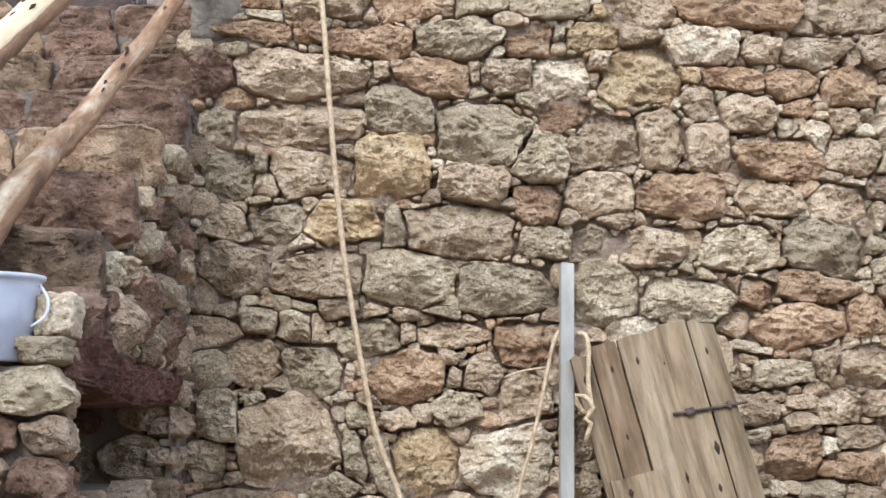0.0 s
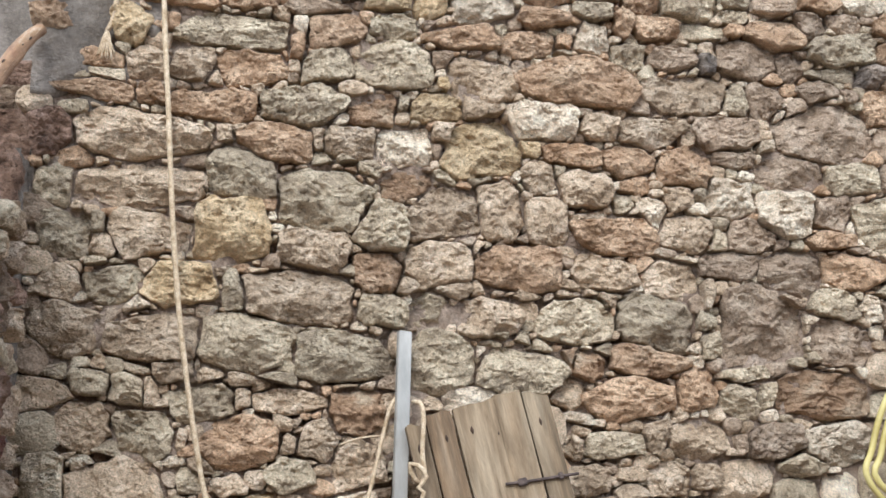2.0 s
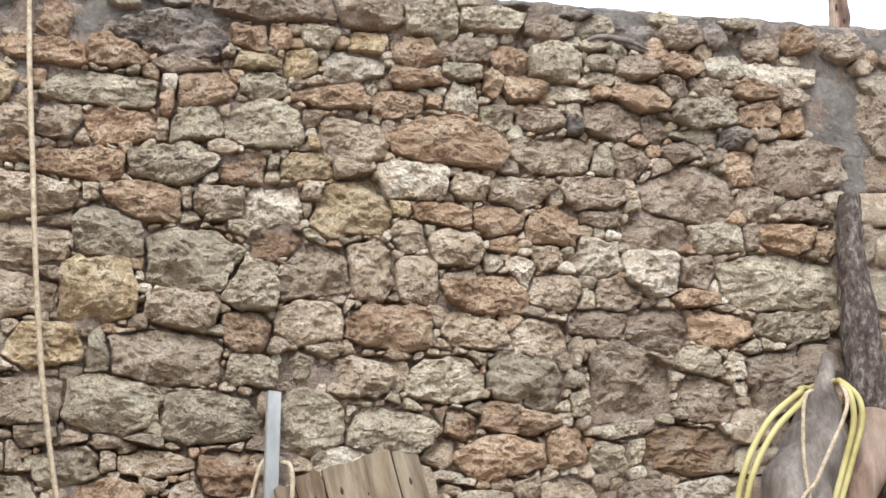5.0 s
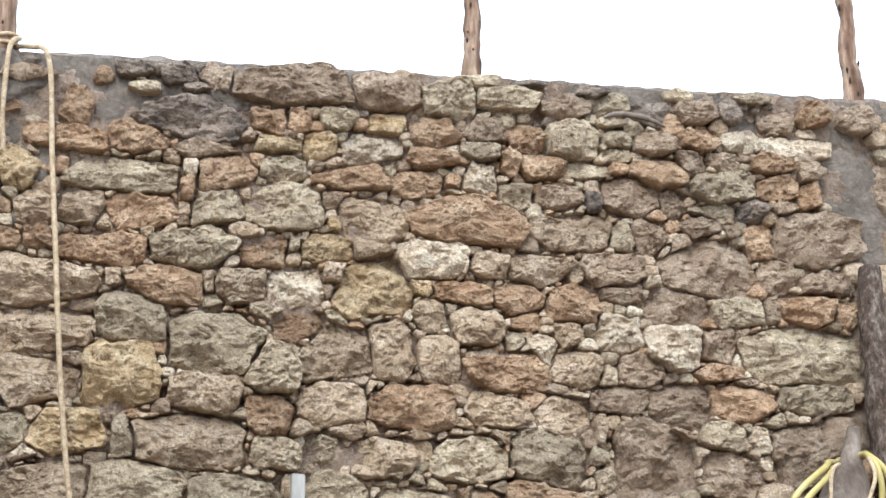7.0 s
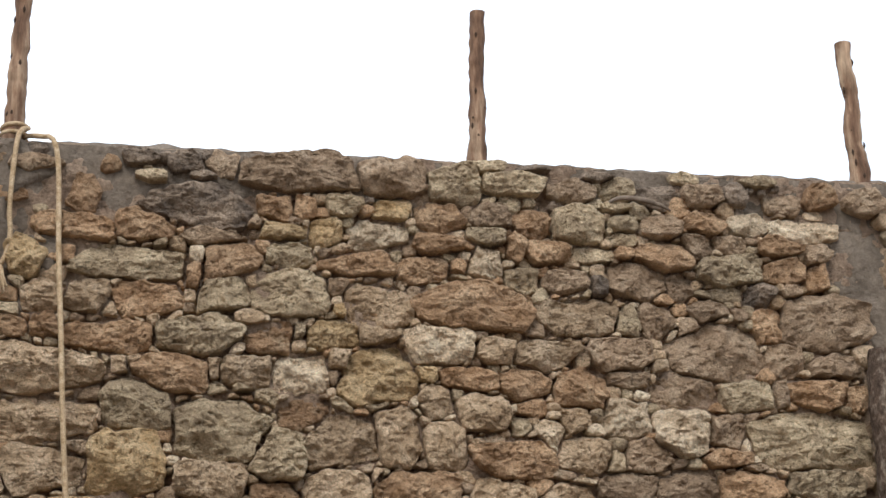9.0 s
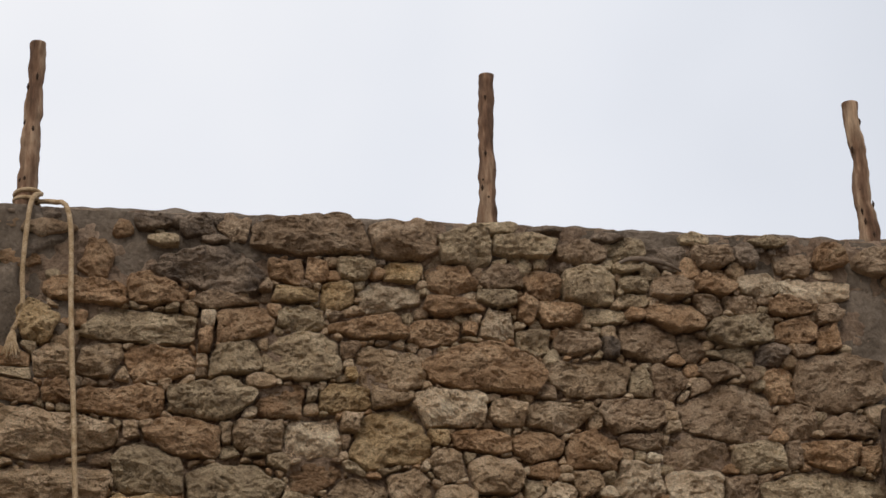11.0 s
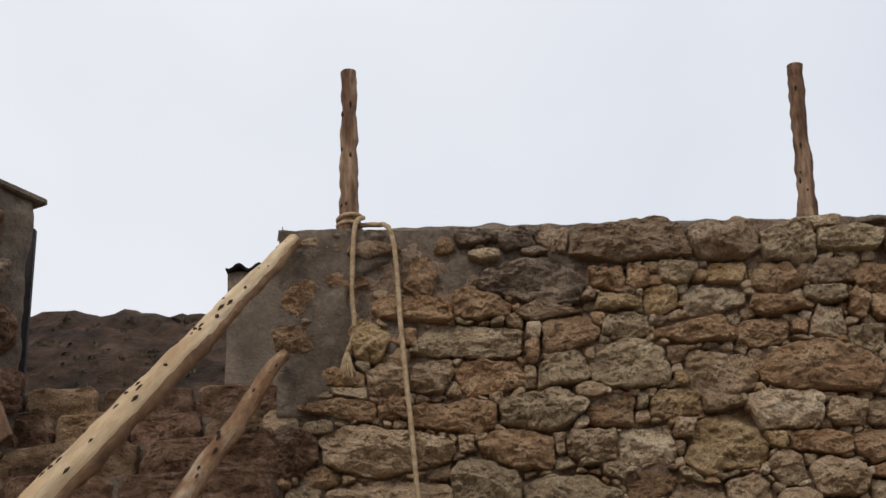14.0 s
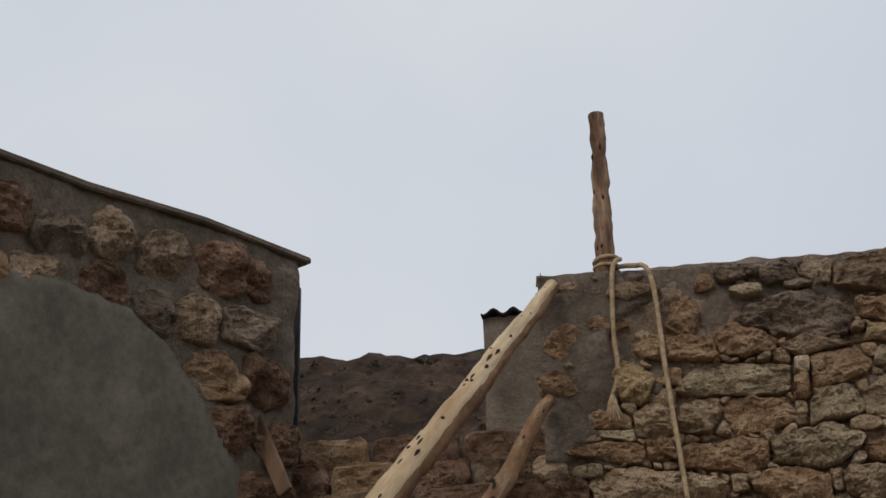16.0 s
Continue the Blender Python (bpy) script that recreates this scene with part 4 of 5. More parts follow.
lintel_face = Face((SX1 + 0.015, 0, 0), (0, 1, 0), (0, 0, 1))
lay(lintel_face, [(3.62, 1.665, 0.74, 0.115, "R"), (4.37, 1.652, 0.78, 0.105, "R")], stair, 66, "lintel_stone", proud=0.03, deep=0.35, sides=48, square=True)
lay(lintel_face, [(3.47, 1.79, 0.24, 0.15, "b"), (3.71, 1.80, 0.25, 0.16, "m"), (3.98, 1.83, 0.28, 0.20, "b"), (4.25, 1.79, 0.26, 0.17, "m"), (4.52, 1.82, 0.27, 0.18, "b"), (4.78, 1.78, 0.24, 0.16, "m"), (4.40, 1.93, 0.22, 0.10, "g")], stair, 67, "overhanging_stone", proud=0.045, deep=0.2, sides=48)

# the pier at the foot of the visible flight
PX1 = -0.665
pier = tagged(new("pier", boxes("pier", [(-1.5, PX1 - 0.03, 3.15, 3.28, -0.05, 1.665), (-1.6, -0.98, 2.1, 3.145, -0.05, 1.66)], CEMENT, 0.02, 0.006)), "rubble pier of tufa-like stones at the stair foot", "pier", kind="structure")
pier_front = Face((0, 3.13, 0), (1, 0, 0), (0, 0, 1))
rng = np.random.default_rng(68)
specs, z = [], 1.18
while z < 1.64:
    h = min(rng.uniform(0.075, 0.12), 1.665 - z)
    x = PX1 + rng.uniform(-0.015, 0.012)
    while x > -1.4:
        w = h * rng.uniform(0.8, 1.6)
        specs.append((x - w / 2, z + h / 2, w, h, "mgbmm"[int(rng.integers(5))]))
        x -= w
    z += h
lay(pier_front, specs, pier, 69, "pier_stone", proud=0.028, deep=0.06, sides=30, joint=0.004)
pier_side = Face((PX1 - 0.02, 0, 0), (0, 1, 0), (0, 0, 1))
lay(pier_side, [(3.205, 1.22 + 0.095 * k, 0.13, 0.095, "mgbgm"[k]) for k in range(5)], pier, 71, "pier_stone", proud=0.02, deep=0.03, sides=24)


def block(name, centre, size, mat, seed, label, category):
    """A loose, knocked-off lump of stone."""
    bm = bmesh.new()
    bmesh.ops.create_icosphere(bm, subdivisions=5, radius=1.0)
    for v in bm.verts:
        n = v.co.normalized()
        k = (abs(n.x) ** 5 + abs(n.y) ** 5 + abs(n.z) ** 5) ** (-0.2)
        p = n * k
        p *= 1 + 0.14 * lump(seed, p, 1.3) + 0.10 * lump(seed + 1, p, 2.6) + 0.05 * (1 - 2 * abs(lump(seed + 2, p, 4.5))) + 0.04 * lump(seed + 3, p, 11)
        v.co = Vector((p.x * size[0] / 2, p.y * size[1] / 2, p.z * size[2] / 2)) + Vector(centre)
    me = bpy.data.meshes.new(name)
    bm.to_mesh(me)
    bm.free()
    me.materials.append(mat)
    me.polygons.foreach_set("use_smooth", [True] * len(me.polygons))
    return tagged(new(name, me), label, category)


block("stone_block", (-0.718, 3.25, 1.782), (0.085, 0.14, 0.10), STONE["p"], 3, "loose pale stone block on the stair edge", "stone")
block("ledge_stone", (-0.735, 3.22, 1.703), (0.11, 0.18, 0.06), STONE["g"], 9, "flat grey stone under the plastic pail", "stone")

# ---- the plastered wall beside the stair ----
FAR, NEAR = Vector((-1.715, 5.54, 0)), Vector((-3.85, 2.31, 0))
along = (FAR - NEAR).normalized()
side_face = Face(NEAR, along, (0, 0, 1))
LENGTH, SIDE_TOP = (FAR - NEAR).length, 3.985
side_m = Matrix((( *along, 0), (-along.y, along.x, 0, 0), (0, 0, 1, 0), (0, 0, 0, 1))).transposed()
side_m.translation = NEAR
side_wall = tagged(new("wall_side", boxes("wall_side", [(0, LENGTH - 0.09, 0.05, 0.42, -0.1, SIDE_TOP - 0.03)], CEMENT, 0.01)), "side wall of limestone, partly covered by grey plaster", "wall", kind="structure")
side_wall.data.transform(side_m)


def plaster_edge(a):
    back = LENGTH - a
    return 3.54 - 0.66 * math.exp(-((back - 0.18) / 0.42) ** 2) - (2.0 if back < 0.23 else 0.0) * min(1, (0.23 - back) * 8) + 0.03 * noise.noise(Vector((a * 7, 0, 3)))


bed("plaster", side_face, 0, LENGTH - 0.09, 0.3, 3.9, PLASTER, side_wall, 0.034, 111, step=0.03, uneven=0.007, level=lambda a, b: (plaster_edge(a) - b) * 0.8, label="smooth grey plaster coat")
bed("side_cement", side_face, 0, LENGTH - 0.06, 1.6, SIDE_TOP - 0.02, CEMENT, side_wall, -0.004, 112, step=0.018, uneven=0.022)
rng = np.random.default_rng(65)
specs = courses(rng, 0.05, LENGTH - 0.02, 2.5, SIDE_TOP - 0.04, 0.15, 0.27, "bmbdbmo", inside=lambda x, z, w, h: z > plaster_edge(x) - 0.03 and x + w / 2 < LENGTH - 0.03, longest=1.5)
lay(side_face, specs, side_wall, 66, "side_stone", proud=0.042, deep=0.06, sides=40, joint=0.008, reach=1.06, base=-0.004)
cap = boxes("coping", [(-0.02, LENGTH - 0.01, -0.03, 0.45, SIDE_TOP - 0.03, SIDE_TOP)], CEMENT, 0.006, 0.014)
for v in cap.vertices:
    v.co.z += 0.030 * noise.noise(Vector((v.co.x * 1.7, 4, 0))) + 0.012 * noise.noise(Vector((v.co.x * 9, v.co.y * 9, 1)))
cap.transform(side_m)
part("coping", cap, side_wall, "thin projecting cement coping")

# ---- things on the wall head ----
def standing_pole(foot, head_at, r0, r1, seed, label):
    pole = new("wall_pole", None)
    pole.location = (0, 0, 0)
    f, h = Vector(foot), Vector(head_at)
    mids = [f + (h - f) * k + Vector((lump(seed, (k * 3, 0, 0), 1.5), 0, 0)) * 0.012 * math.sin(math.pi * k) for k in (0, 0.2, 0.4, 0.6, 0.8, 1)]
    radii = [r0 + (r1 - r0) * k for k in (0, 0.2, 0.4, 0.6, 0.8, 1)]
    part("shaft", tube("shaft", mids, radii, POLE_WOOD, 24, 0.006, 0.30, 0.010, seed), pole)
    rng = np.random.default_rng(seed)
    for _ in range(7):
        k, a = rng.uniform(0.1, 0.95), rng.uniform(-2.9, -0.3)
        c = f + (h - f) * k + Vector((math.cos(a), math.sin(a), 0)) * (r0 + (r1 - r0) * k) * 0.93
        out = Vector((math.cos(a), math.sin(a), 0))
        part("knot", tube("knot", [c - Vector((0, 0, 0.017)), c + out * 0.001, c + Vector((0, 0, 0.017))], [0.001, 0.0065, 0.001], KNOT, 8, 0, 0.2, 0.004, seed), pole)
    return tagged(pole, label, "pole", "poles on the wall")


standing_pole((-0.441, 5.270, 3.673), (-0.432, 5.270, 4.403), 0.040, 0.031, 3, "knotty barked pole standing on the wall corner, rope round its foot")
standing_pole((1.363, 5.270, 3.680), (1.382, 5.270, 4.379), 0.036, 0.033, 8, "split reddish wooden pole standing on the wall")
standing_pole((3.031, 5.270, 3.650), (3.025, 5.270, 4.355), 0.041, 0.033, 12, "leaning reddish wooden pole standing on the wall")

# ---- ropes ----
def rope(name, points, label, r=0.0095, seed=1, group=""):
    return tagged(new(name, tube(name, points, [r] * len(points), ROPE, 10, 0.002, 0.12, 0.02, seed)), label, "rope", group)


coil = [(-0.437 + 0.046 * math.cos(a), 5.272 + 0.046 * math.sin(a), 3.706 + 0.0085 * a / 2.1 + 0.006 * math.sin(a * 0.7)) for a in np.linspace(0, 6.28 * 2.4, 50)]
rope("rope_coil", coil, "straw-coloured rope wound round the corner pole", 0.0085)
rope("hanging_rope", [(-0.40, 5.26, 3.72), (-0.36, 5.23, 3.712), (-0.317, 5.170, 3.686), (-0.281, 5.135, 3.663), (-0.256, 5.130, 3.551), (-0.236, 5.120, 3.216), (-0.190, 5.080, 2.643), (-0.147, 5.060, 2.194), (-0.106, 5.040, 1.915), (-0.071, 5.030, 1.719), (-0.022, 5.020, 1.497), (0.055, 5.000, 1.293), (0.14, 4.95, 0.95), (0.22, 4.9, 0.4), (0.3, 4.8, 0.0)], "long straw-coloured rope hanging over the wall to the ground", 0.0098, 3)
tail = rope("rope_tail", [(-0.40, 5.25, 3.745), (-0.379, 5.200, 3.729), (-0.404, 5.150, 3.690), (-0.416, 5.145, 3.578), (-0.421, 5.145, 3.398), (-0.413, 5.150, 3.290), (-0.423, 5.155, 3.217), (-0.441, 5.150, 3.177)], "short rope end hanging from the pole, frayed below", 0.0092, 5)
for k in range(9):
    a = -0.030 + 0.0075 * k
    x, y, z = (-0.441, 5.150, 3.177)
    part("fray", tube("fray", [(x, y, z), (x + a * 0.4, y - 0.004, z - 0.03), (x + a + 0.01 * math.sin(k * 2.1), y - 0.005, z - 0.095 - 0.012 * math.sin(k * 1.7))], [0.006, 0.005, 0.002], ROPE, 6, 0.001, 0.1, 0.01, k), tail)

tagged(new("twig", tube("twig", [(1.846, 5.15, 3.508), (1.90, 5.135, 3.532), (1.96, 5.13, 3.534), (2.02, 5.13, 3.524), (2.075, 5.125, 3.508), (2.115, 5.13, 3.488)], [0.005, 0.009, 0.011, 0.010, 0.008, 0.004], GREY_WOOD, 8, 0.003, 0.2, 0.015, 4)), "grey weathered twig caught between the top stones", "twig")

# ---- leaning logs over the stair ----
def leaning_log(points, radii, mat, bark, seed, knots, label):
    """A log whose grain runs along it, with a strip of bark left on its underside and dark knot scars."""
    log = new("leaning_log", None)
    p, q = Vector(points[0]), Vector(points[-1])
    d = (q - p).normalized()
    log.matrix_world = Matrix.Translation(p) @ d.to_track_quat("Z", "Y").to_matrix().to_4x4()
    inside = log.matrix_world.inverted()

    def piece(name, me, label=""):
        me.transform(inside)
        return part(name, me, log, label)

    piece("trunk", tube("trunk", points, radii, mat, 24, 0.010, 0.10, 0.018, seed))
    under = (Vector((0.75, -0.15, -0.65)) - d * Vector((0.75, -0.15, -0.65)).dot(d)).normalized()
    strip = [Vector(c) + under * r * 0.42 for c, r in zip(points, radii)]
    piece("bark_strip", tube("bark_strip", strip, [r * 0.80 for r in radii], bark, 20, 0.012, 0.22, 0.018, seed), "brown bark left along the underside")
    rng = np.random.default_rng(seed)
    line = [Vector(c) for c in points]
    for k in range(knots):
        s = rng.uniform(0.03, 0.75) * (len(line) - 1)
        i = int(s)
        c, r = line[i].lerp(line[i + 1], s - i), radii[i] + (radii[i + 1] - radii[i]) * (s - i)
        out = Vector((rng.uniform(-0.9, 0.5), -1.0, rng.uniform(-0.2, 0.7)))
        out = (out - d * out.dot(d)).normalized()
        c = c + out * r * 1.0
        half, thick = rng.uniform(0.010, 0.038), rng.uniform(0.003, 0.0068)
        piece("knot", tube("knot", [c - d * half - out * 0.003, c, c + d * half - out * 0.003], [0.001, thick, 0.001], KNOT, 7, 0, 0.3, 0.006, seed + k))
    return tagged(log, label, "log", "logs over the stair")


leaning_log([(-0.641, 5.15, 3.618), (-0.75, 4.625, 3.238), (-0.90, 3.90, 2.714), (-1.087, 3.0, 2.063), (-1.20, 2.455, 1.668)], [0.026, 0.033, 0.039, 0.042, 0.044], PEELED, BARK_BROWN, 5, 34, "pale peeled log leaning from the wall corner over the stair")
leaning_log([(-0.669, 5.150, 3.161), (-0.722, 4.950, 3.013), (-0.860, 4.250, 2.475), (-0.929, 3.550, 2.074), (-0.98, 3.3, 1.80)], [0.020, 0.026, 0.032, 0.037, 0.042], PEELED_RED, BARK_BROWN, 7, 14, "half-barked reddish log leaning on the stone wall")

# ---- pail on the pier ----
def pail(centre, r0, r1, h, label):
    ob = new("pail", None)
    x, y, z = centre
    verts, faces, n = [], [], 40
    prof = [(0.0, 0.004), (r0 * 0.96, 0.0), (r0, 0.006), (r1 - 0.006, h * 0.9), (r1 - 0.004, h * 0.94), (r1 + 0.004, h * 0.95), (r1 + 0.004, h), (r1 - 0.004, h), (r1 - 0.009, h * 0.9), (r0 - 0.004, 0.012), (0.0, 0.012)]
    for r, zz in prof:
        verts += [(x + r * math.cos(6.2832 * k / n), y + r * math.sin(6.2832 * k / n), z + zz) for k in range(n)]
    for i in range(len(prof) - 1):
        faces += [(i * n + k, i * n + (k + 1) % n, (i + 1) * n + (k + 1) % n, (i + 1) * n + k) for k in range(n)]
    part("bucket", mesh_of("bucket", verts, faces, BUCKET), ob)
    part("handle", tube("handle", [(x + r1 * 0.98, y - 0.02, z + h * 0.88), (x + r1 + 0.018, y - 0.03, z + h * 0.72), (x + r1 + 0.014, y - 0.035, z + h * 0.52), (x + r1 * 0.88, y - 0.04, z + h * 0.40)], [0.0036] * 4, BUCKET, 8, 0, 0, 0.01), ob, "plastic grip")
    lumps = boxes("contents", [(x - 0.02, x + 0.075, y - 0.06, y + 0.05, z + 0.013, z + 0.05)], STONE["R"], 0.012, 0.02)
    part("contents", lumps, ob, "reddish rubble seen through the plastic")
    return tagged(ob, label, "pail")


pail((-0.862, 3.2, 1.679), 0.092, 0.118, 0.188, "bluish translucent plastic pail standing on the stair pier")

# ---- straightedge, door and their ropes ----
bar = boxes("straightedge", [(-0.025, 0.025, -0.012, 0.012, 0, 2.13)], ALUMINIUM, 0.003)
p, q = Vector((0.585, 4.86, 0.0)), Vector((0.652, 5.135, 2.101))
bar.transform(Matrix.Translation(p) @ (q - p).to_track_quat("Z", "Y").to_matrix().to_4x4() @ pose(0, 0, 0, 0, 0, 28))
tagged(new("straightedge", bar), "long dull aluminium straightedge leaning on the wall", "straightedge")

door = new("plank_door", None)
door.matrix_world = Matrix.Translation((0.896, 5.060, 1.852)) @ pose(0, 0, 0, -10, 0, 0) @ pose(0, 0, 0, 0, -12.8, 0) @ Matrix.Diagonal((1.12, 1, 1, 1))


def plank(x0, x1, top, bottom, mat, seed, y=0.0, thick=0.026, lean=0.0, chip=0.012, name="plank"):
    """One sawn board with a worn, uneven upper end."""
    nx, nz = 8, 44
    verts, faces = [], []
    for side in (0, 1):
        for j in range(nz + 1):
            for i in range(nx + 1):
                s = i / nx
                ztop = top + chip * noise.noise(Vector((s * 2.2, seed, 0))) + lean * (s - 0.5)
                z = bottom + (ztop - bottom) * j / nz
                edge = 0.003 * noise.noise(Vector((z * 4, seed, i // nx)))
                x = x0 + (x1 - x0) * s + edge
                yy = y + side * thick - (0.004 if 0 < i < nx else 0) * (1 - side) + 0.002 * noise.noise(Vector((x * 30, z * 3, seed)))
                verts.append((x, yy, z))
    m = (nx + 1) * (nz + 1)
    for j in range(nz):
        for i in range(nx):
            k = j * (nx + 1) + i
            faces.append((k, k + 1, k + nx + 2, k + nx + 1))
            faces.append((m + k, m + k + nx + 1, m + k + nx + 2, m + k + 1))
    for j in range(nz):
        for i, flip in ((0, False), (nx, True)):
            k = j * (nx + 1) + i
            f = (k, k + nx + 1, m + k + nx + 1, m + k)
            faces.append(f[::-1] if flip else f)
    for i in range(nx):
        for j, flip in ((0, False), (nz, True)):
            k = j * (nx + 1) + i
            f = (k, m + k, m + k + 1, k + 1)
            faces.append(f[::-1] if flip else f)
    return part(name, mesh_of(name, verts, faces, mat, False), door)


plank(-0.232, -0.172, -0.03, -1.85, PLANK, 1)
plank(-0.166, -0.082, -0.004, -1.85, PLANK_BROWN, 2)
plank(-0.074, 0.060, 0.004, -1.85, PLANK, 3, lean=0.012)
plank(0.0605, 0.150, 0.016, -1.85, PLANK, 4, chip=0.004)
plank(0.156, 0.236, -0.008, -1.85, PLANK, 5, lean=-0.03)
plank(-0.215, -0.045, -0.475, -1.5, PLANK, 6, y=-0.028, chip=0.02, name="patch_board")
part("back_batten", boxes("back_batten", [(-0.22, 0.22, 0.027, 0.06, -0.6, -0.5), (-0.22, 0.22, 0.027, 0.06, -1.6, -1.5)], PLANK_BROWN, 0.003), door)
part("bolt_rod", tube("bolt_rod", [(0.03, -0.012, -0.300), (0.14, -0.012, -0.310), (0.265, -0.012, -0.318)], [0.0055, 0.006, 0.0055], IRON, 10, 0.0, 0.1, 0.02), door, "rusty iron bolt")
part("bolt_staple", boxes("bolt_staple", [(0.07, 0.098, -0.022, 0.004, -0.318, -0.292), (0.2, 0.215, -0.02, 0.004, -0.325, -0.300)], IRON, 0.003), door, "rusty staple")
for x, z, r, long in ((0.135, -0.445, 0.010, 0.026), (-0.115, -0.10, 0.006, 0.018), (-0.165, -0.53, 0.009, 0.018), (0.05, -0.12, 0.003, 0.006), (-0.03, -0.09, 0.005, 0.016), (0.19, -0.11, 0.005, 0.018), (0.11, -0.58, 0.006, 0.016), (-0.205, -0.12, 0.007, 0.022), (-0.125, -0.34, 0.004, 0.014), (0.02, -0.52, 0.005, 0.02)):
    y = -0.0055 if z > -0.5 or x > 0 else -0.033
    part("knot", tube("knot", [(x, y + 0.003, z - long), (x, y + 0.002, z), (x, y + 0.003, z + long)], [0.001, r, 0.001], KNOT, 10, 0, 0.25, 0.006), door, "dark knot")
tagged(door, "old weathered plank door with a rusty bolt leaning on the wall", "door")

rope("door_rope", [(0.673, 5.030, 1.854), (0.696, 5.000, 1.848), (0.706, 4.990, 1.793), (0.701, 4.980, 1.677), (0.708, 4.970, 1.609), (0.690, 4.960, 1.571), (0.658, 4.950, 1.609), (0.655, 4.950, 1.638), (0.681, 4.940, 1.633), (0.711, 4.940, 1.595), (0.683, 4.940, 1.557), (0.701, 4.930, 1.542), (0.690, 4.940, 1.508), (0.682, 4.940, 1.481)], "knotted straw rope hanging on the plank door", 0.0085, 8)
rope("slack_rope", [(0.621, 5.120, 1.870), (0.600, 5.100, 1.835), (0.581, 5.100, 1.759), (0.549, 5.080, 1.617), (0.510, 5.060, 1.465), (0.457, 5.040, 1.289), (0.38, 4.98, 0.9), (0.3, 4.9, 0.3), (0.32, 4.8, 0.0)], "thin slack rope hanging beside the aluminium straightedge", 0.007, 9)
rope("rope_stub", [(0.592, 5.130, 1.741), (0.501, 5.140, 1.731), (0.427, 5.150, 1.706)], "short twig-like rope lying between stones", 0.004, 10)

# ---- post, driftwood, hose and log at the end of the wall ----
def bough(name, points, radii, mat, seed, label, category, fine=0.2):
    return tagged(new(name, tube(name, points, radii, mat, 24, 0.01, fine, 0.018, seed)), label, category)


bough("bark_post", [(2.946, 5.120, 2.935), (2.928, 5.110, 2.697), (2.928, 5.090, 2.422), (2.938, 5.070, 2.154), (3.04, 5.03, 1.6), (3.05, 4.98, 0.0)], [0.042, 0.055, 0.075, 0.085, 0.085, 0.09], BARK, 3, "dark grey barked post standing against the wall", "post", 0.22)
fork = new("forked_trunk", None)
part("stem", tube("stem", [(2.704, 5.000, 2.123), (2.678, 4.990, 2.031), (2.617, 4.950, 1.880), (2.536, 4.900, 1.627), (2.5, 4.8, 0.6), (2.45, 4.75, 0.0)], [0.056, 0.084, 0.118, 0.140, 0.14, 0.15], GREY_WOOD, 24, 0.01, 0.16, 0.018, 5), fork)
part("stub", tube("stub", [(2.703, 5.000, 2.097), (2.736, 5.020, 2.197), (2.760, 5.040, 2.276)], [0.058, 0.036, 0.024], GREY_WOOD, 18, 0.006, 0.16, 0.015, 6), fork, "broken grey branch stub")
part("crack", tube("crack", [(2.656, 4.860, 1.875), (2.583, 4.800, 1.749), (2.536, 4.770, 1.625)], [0.004, 0.011, 0.005], KNOT, 8, 0.003, 0.3, 0.015, 7), fork, "dark split")
tagged(fork, "weathered grey forked trunk leaning on the wall", "trunk")
bough("brown_log", [(2.890, 4.930, 2.042), (2.816, 4.900, 1.839), (2.725, 4.860, 1.592), (2.7, 4.75, 0.6), (2.62, 4.68, 0.0)], [0.068, 0.074, 0.08, 0.085, 0.09], BROWN_WOOD, 6, "brown debarked log leaning beside the hose", "log", 0.12)

hose = new("hose", None)
def hose_loop(seed, pts):
    part("loop", tube("loop", pts, [0.0115] * len(pts), HOSE, 12, 0.002, 0.02, 0.02, seed), hose)


hose_loop(20, [(2.70, 5.075, 2.150), (2.600, 4.960, 2.135), (2.533, 4.850, 2.106), (2.402, 4.820, 2.009), (2.305, 4.810, 1.865), (2.247, 4.800, 1.705), (2.231, 4.790, 1.587), (2.47, 4.83, 1.35), (2.6, 4.8, 1.05), (2.78, 4.8, 1.2), (2.588, 4.790, 1.590)])
hose_loop(21, [(2.70, 5.070, 2.125), (2.600, 4.960, 2.112), (2.543, 4.840, 2.078), (2.413, 4.810, 1.968), (2.320, 4.800, 1.825), (2.272, 4.790, 1.685), (2.258, 4.780, 1.587), (2.52, 4.82, 1.4), (2.62, 4.79, 1.12), (2.75, 4.79, 1.25), (2.601, 4.780, 1.600)])
hose_loop(22, [(2.70, 5.075, 2.155), (2.745, 4.970, 2.165), (2.715, 4.870, 2.150), (2.717, 4.810, 2.095), (2.718, 4.800, 1.995), (2.667, 4.790, 1.851), (2.586, 4.780, 1.649), (2.566, 4.780, 1.590)])
hose_loop(23, [(2.70, 5.070, 2.135), (2.755, 4.970, 2.160), (2.735, 4.870, 2.140), (2.752, 4.810, 2.080), (2.751, 4.800, 1.996), (2.694, 4.790, 1.852), (2.612, 4.780, 1.650), (2.592, 4.780, 1.590)])
tagged(hose, "yellow hose hung in loops over the grey trunk", "hose")
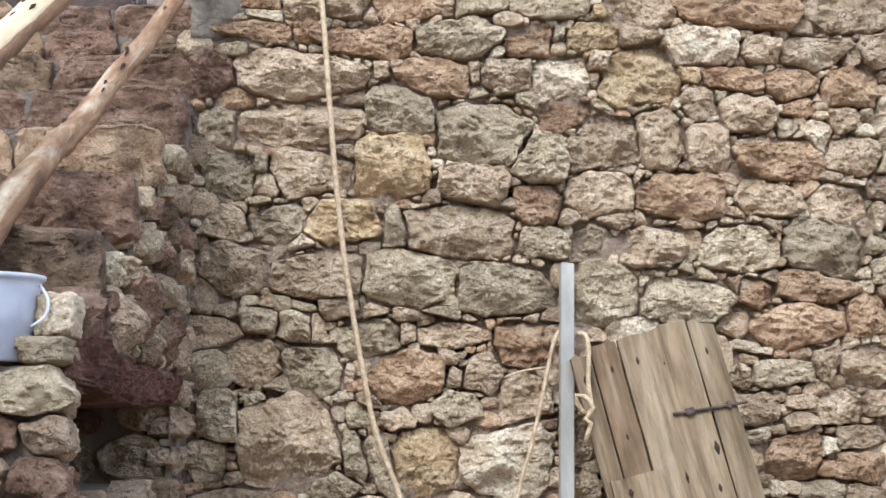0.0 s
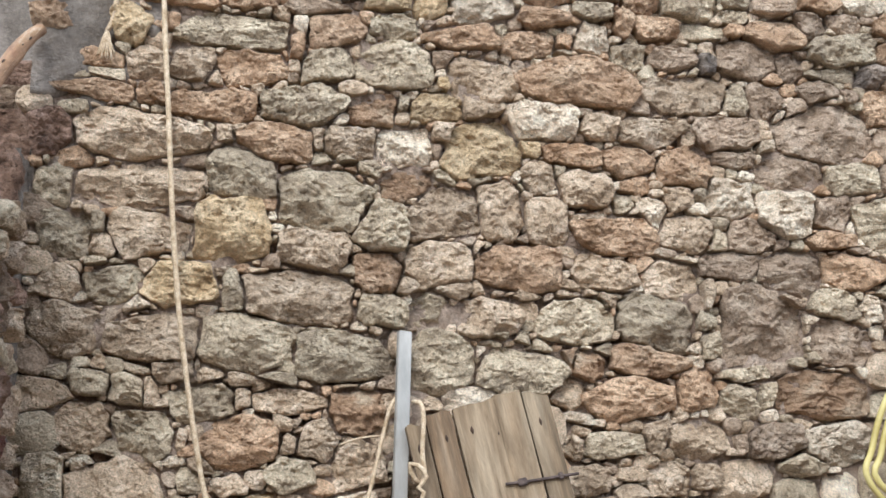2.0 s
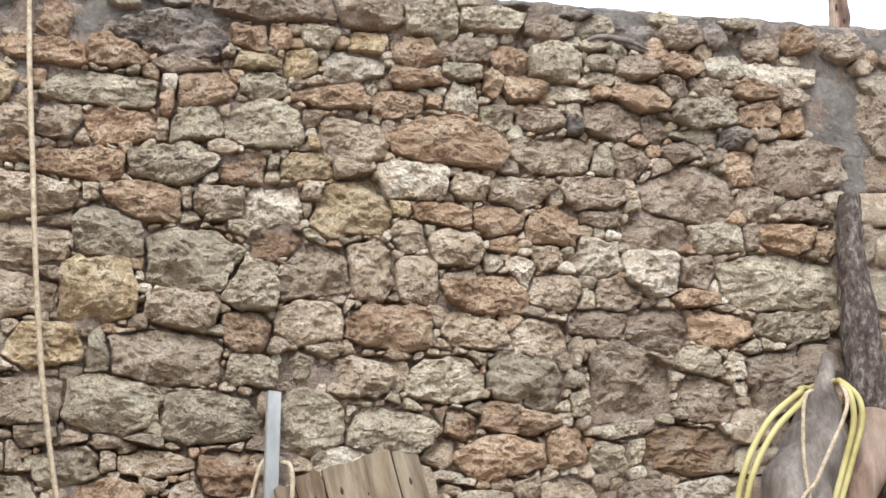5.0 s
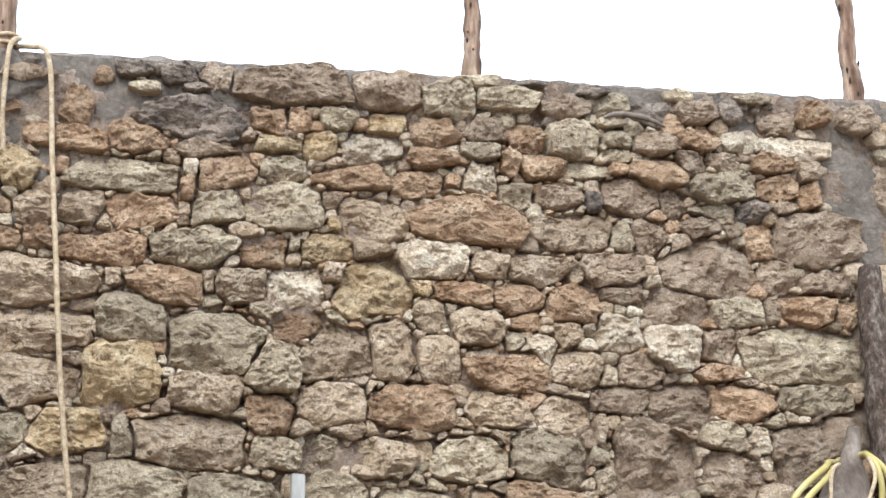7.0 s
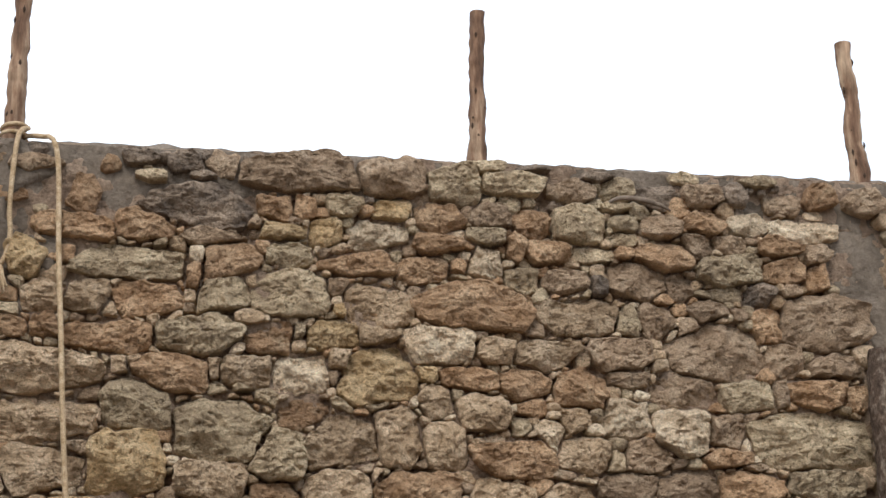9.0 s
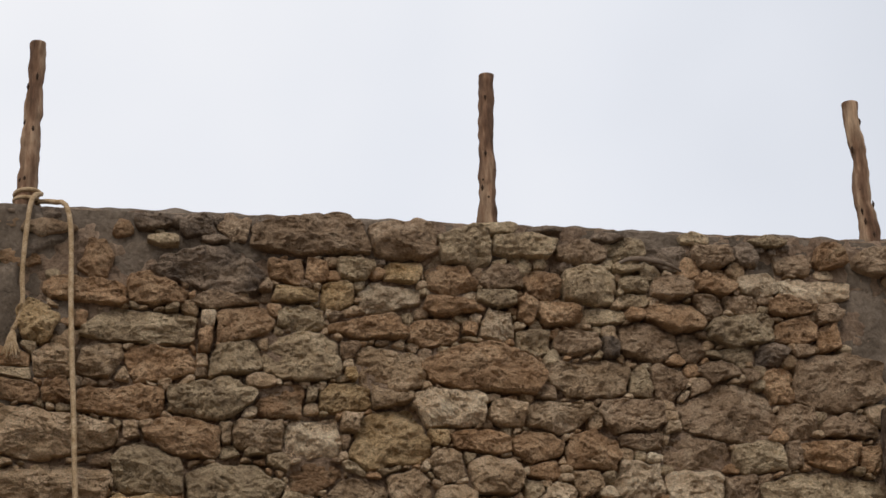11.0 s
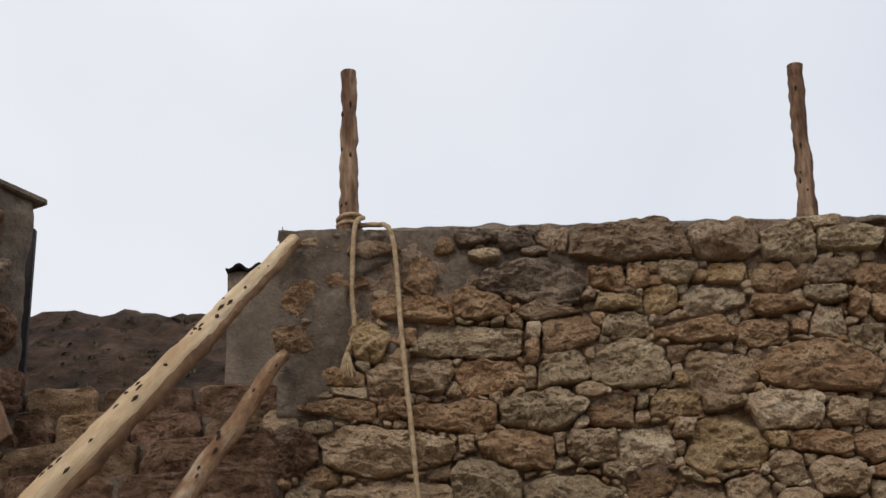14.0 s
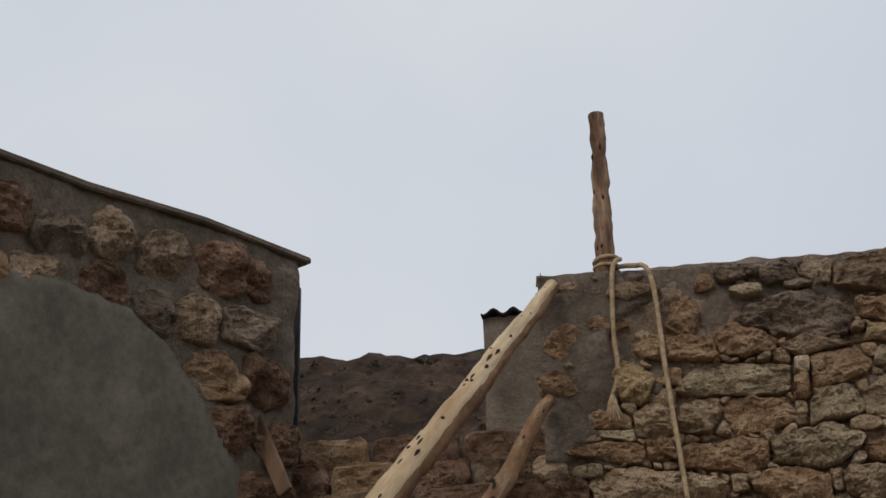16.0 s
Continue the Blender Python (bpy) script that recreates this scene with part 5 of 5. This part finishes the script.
rope("cord", [(2.552, 4.780, 2.108), (2.507, 4.760, 2.068), (2.487, 4.750, 1.865), (2.494, 4.740, 1.706), (2.455, 4.740, 1.588), (2.6, 4.8, 1.1), (2.7, 4.79, 1.25), (2.470, 4.730, 1.667), (2.523, 4.730, 1.785), (2.648, 4.740, 2.009), (2.676, 4.760, 2.083), (2.672, 4.790, 2.133)], "pale cord looped with the hose over the trunk", 0.0075, 11)

# ---- behind the stair ----
post = boxes("steel_post", [(-0.018, 0.018, -0.018, 0.018, 3.0, 4.0)], DARK_STEEL, 0.003)
post.transform(Matrix.Translation(Vector((-1.862, 5.900, 3.752)) * Vector((1, 1, 0))))
tagged(new("steel_post", post), "dark steel post at the end of the side wall", "post")
plank_me = boxes("leaning_plank", [(-0.032, 0.032, -0.011, 0.011, 0, 0.46)], BROWN_WOOD, 0.003)
p, q = Vector((-1.722, 5.300, 2.842)), Vector((-1.862, 5.360, 3.209))
p.z = 2.915
plank_me.transform(Matrix.Translation(p) @ (q - p).to_track_quat("Z", "Y").to_matrix().to_4x4() @ pose(0, 0, 0, 0, 0, 90))
tagged(new("leaning_plank", plank_me), "brown board leaning against the side wall", "board")

hut = new("roof_parapet", None)
part("wall", boxes("wall", [(-1.15, -0.2, 6.9, 7.15, 3.2, 4.155)], CEMENT, 0.01, 0.004), hut)
verts, faces = [], []
for i in range(61):
    x = -1.155 + 1.0 * i / 60
    z = 4.168 + 0.016 * math.sin(x * 62)
    verts += [(x, 6.86, z - 0.012), (x, 6.86, z), (x, 7.2, z + 0.01), (x, 7.2, z - 0.004)]
    if i:
        k = i * 4
        faces += [(k - 4, k, k + 1, k - 3), (k - 3, k + 1, k + 2, k - 2), (k - 2, k + 2, k + 3, k - 1), (k - 1, k + 3, k, k - 4)]
part("corrugated_sheet", mesh_of("corrugated_sheet", verts, faces, DARK_STEEL), hut, "dark corrugated sheet")
tagged(hut, "grey cement parapet under a corrugated sheet", "parapet")
tagged(new("terrace", sheet("terrace", -9, 4.9, 6.1, 24, 90, 90, lambda x, y: 3.27 + 0.055 * (y - 6.1) + 0.05 * noise.noise(Vector((x * 1.5, y * 1.5, 9))) - (0.0 if y < 22 else (y - 22) * 2.5), EARTH)), "stony earth terrace above the stair", "ground", kind="structure")
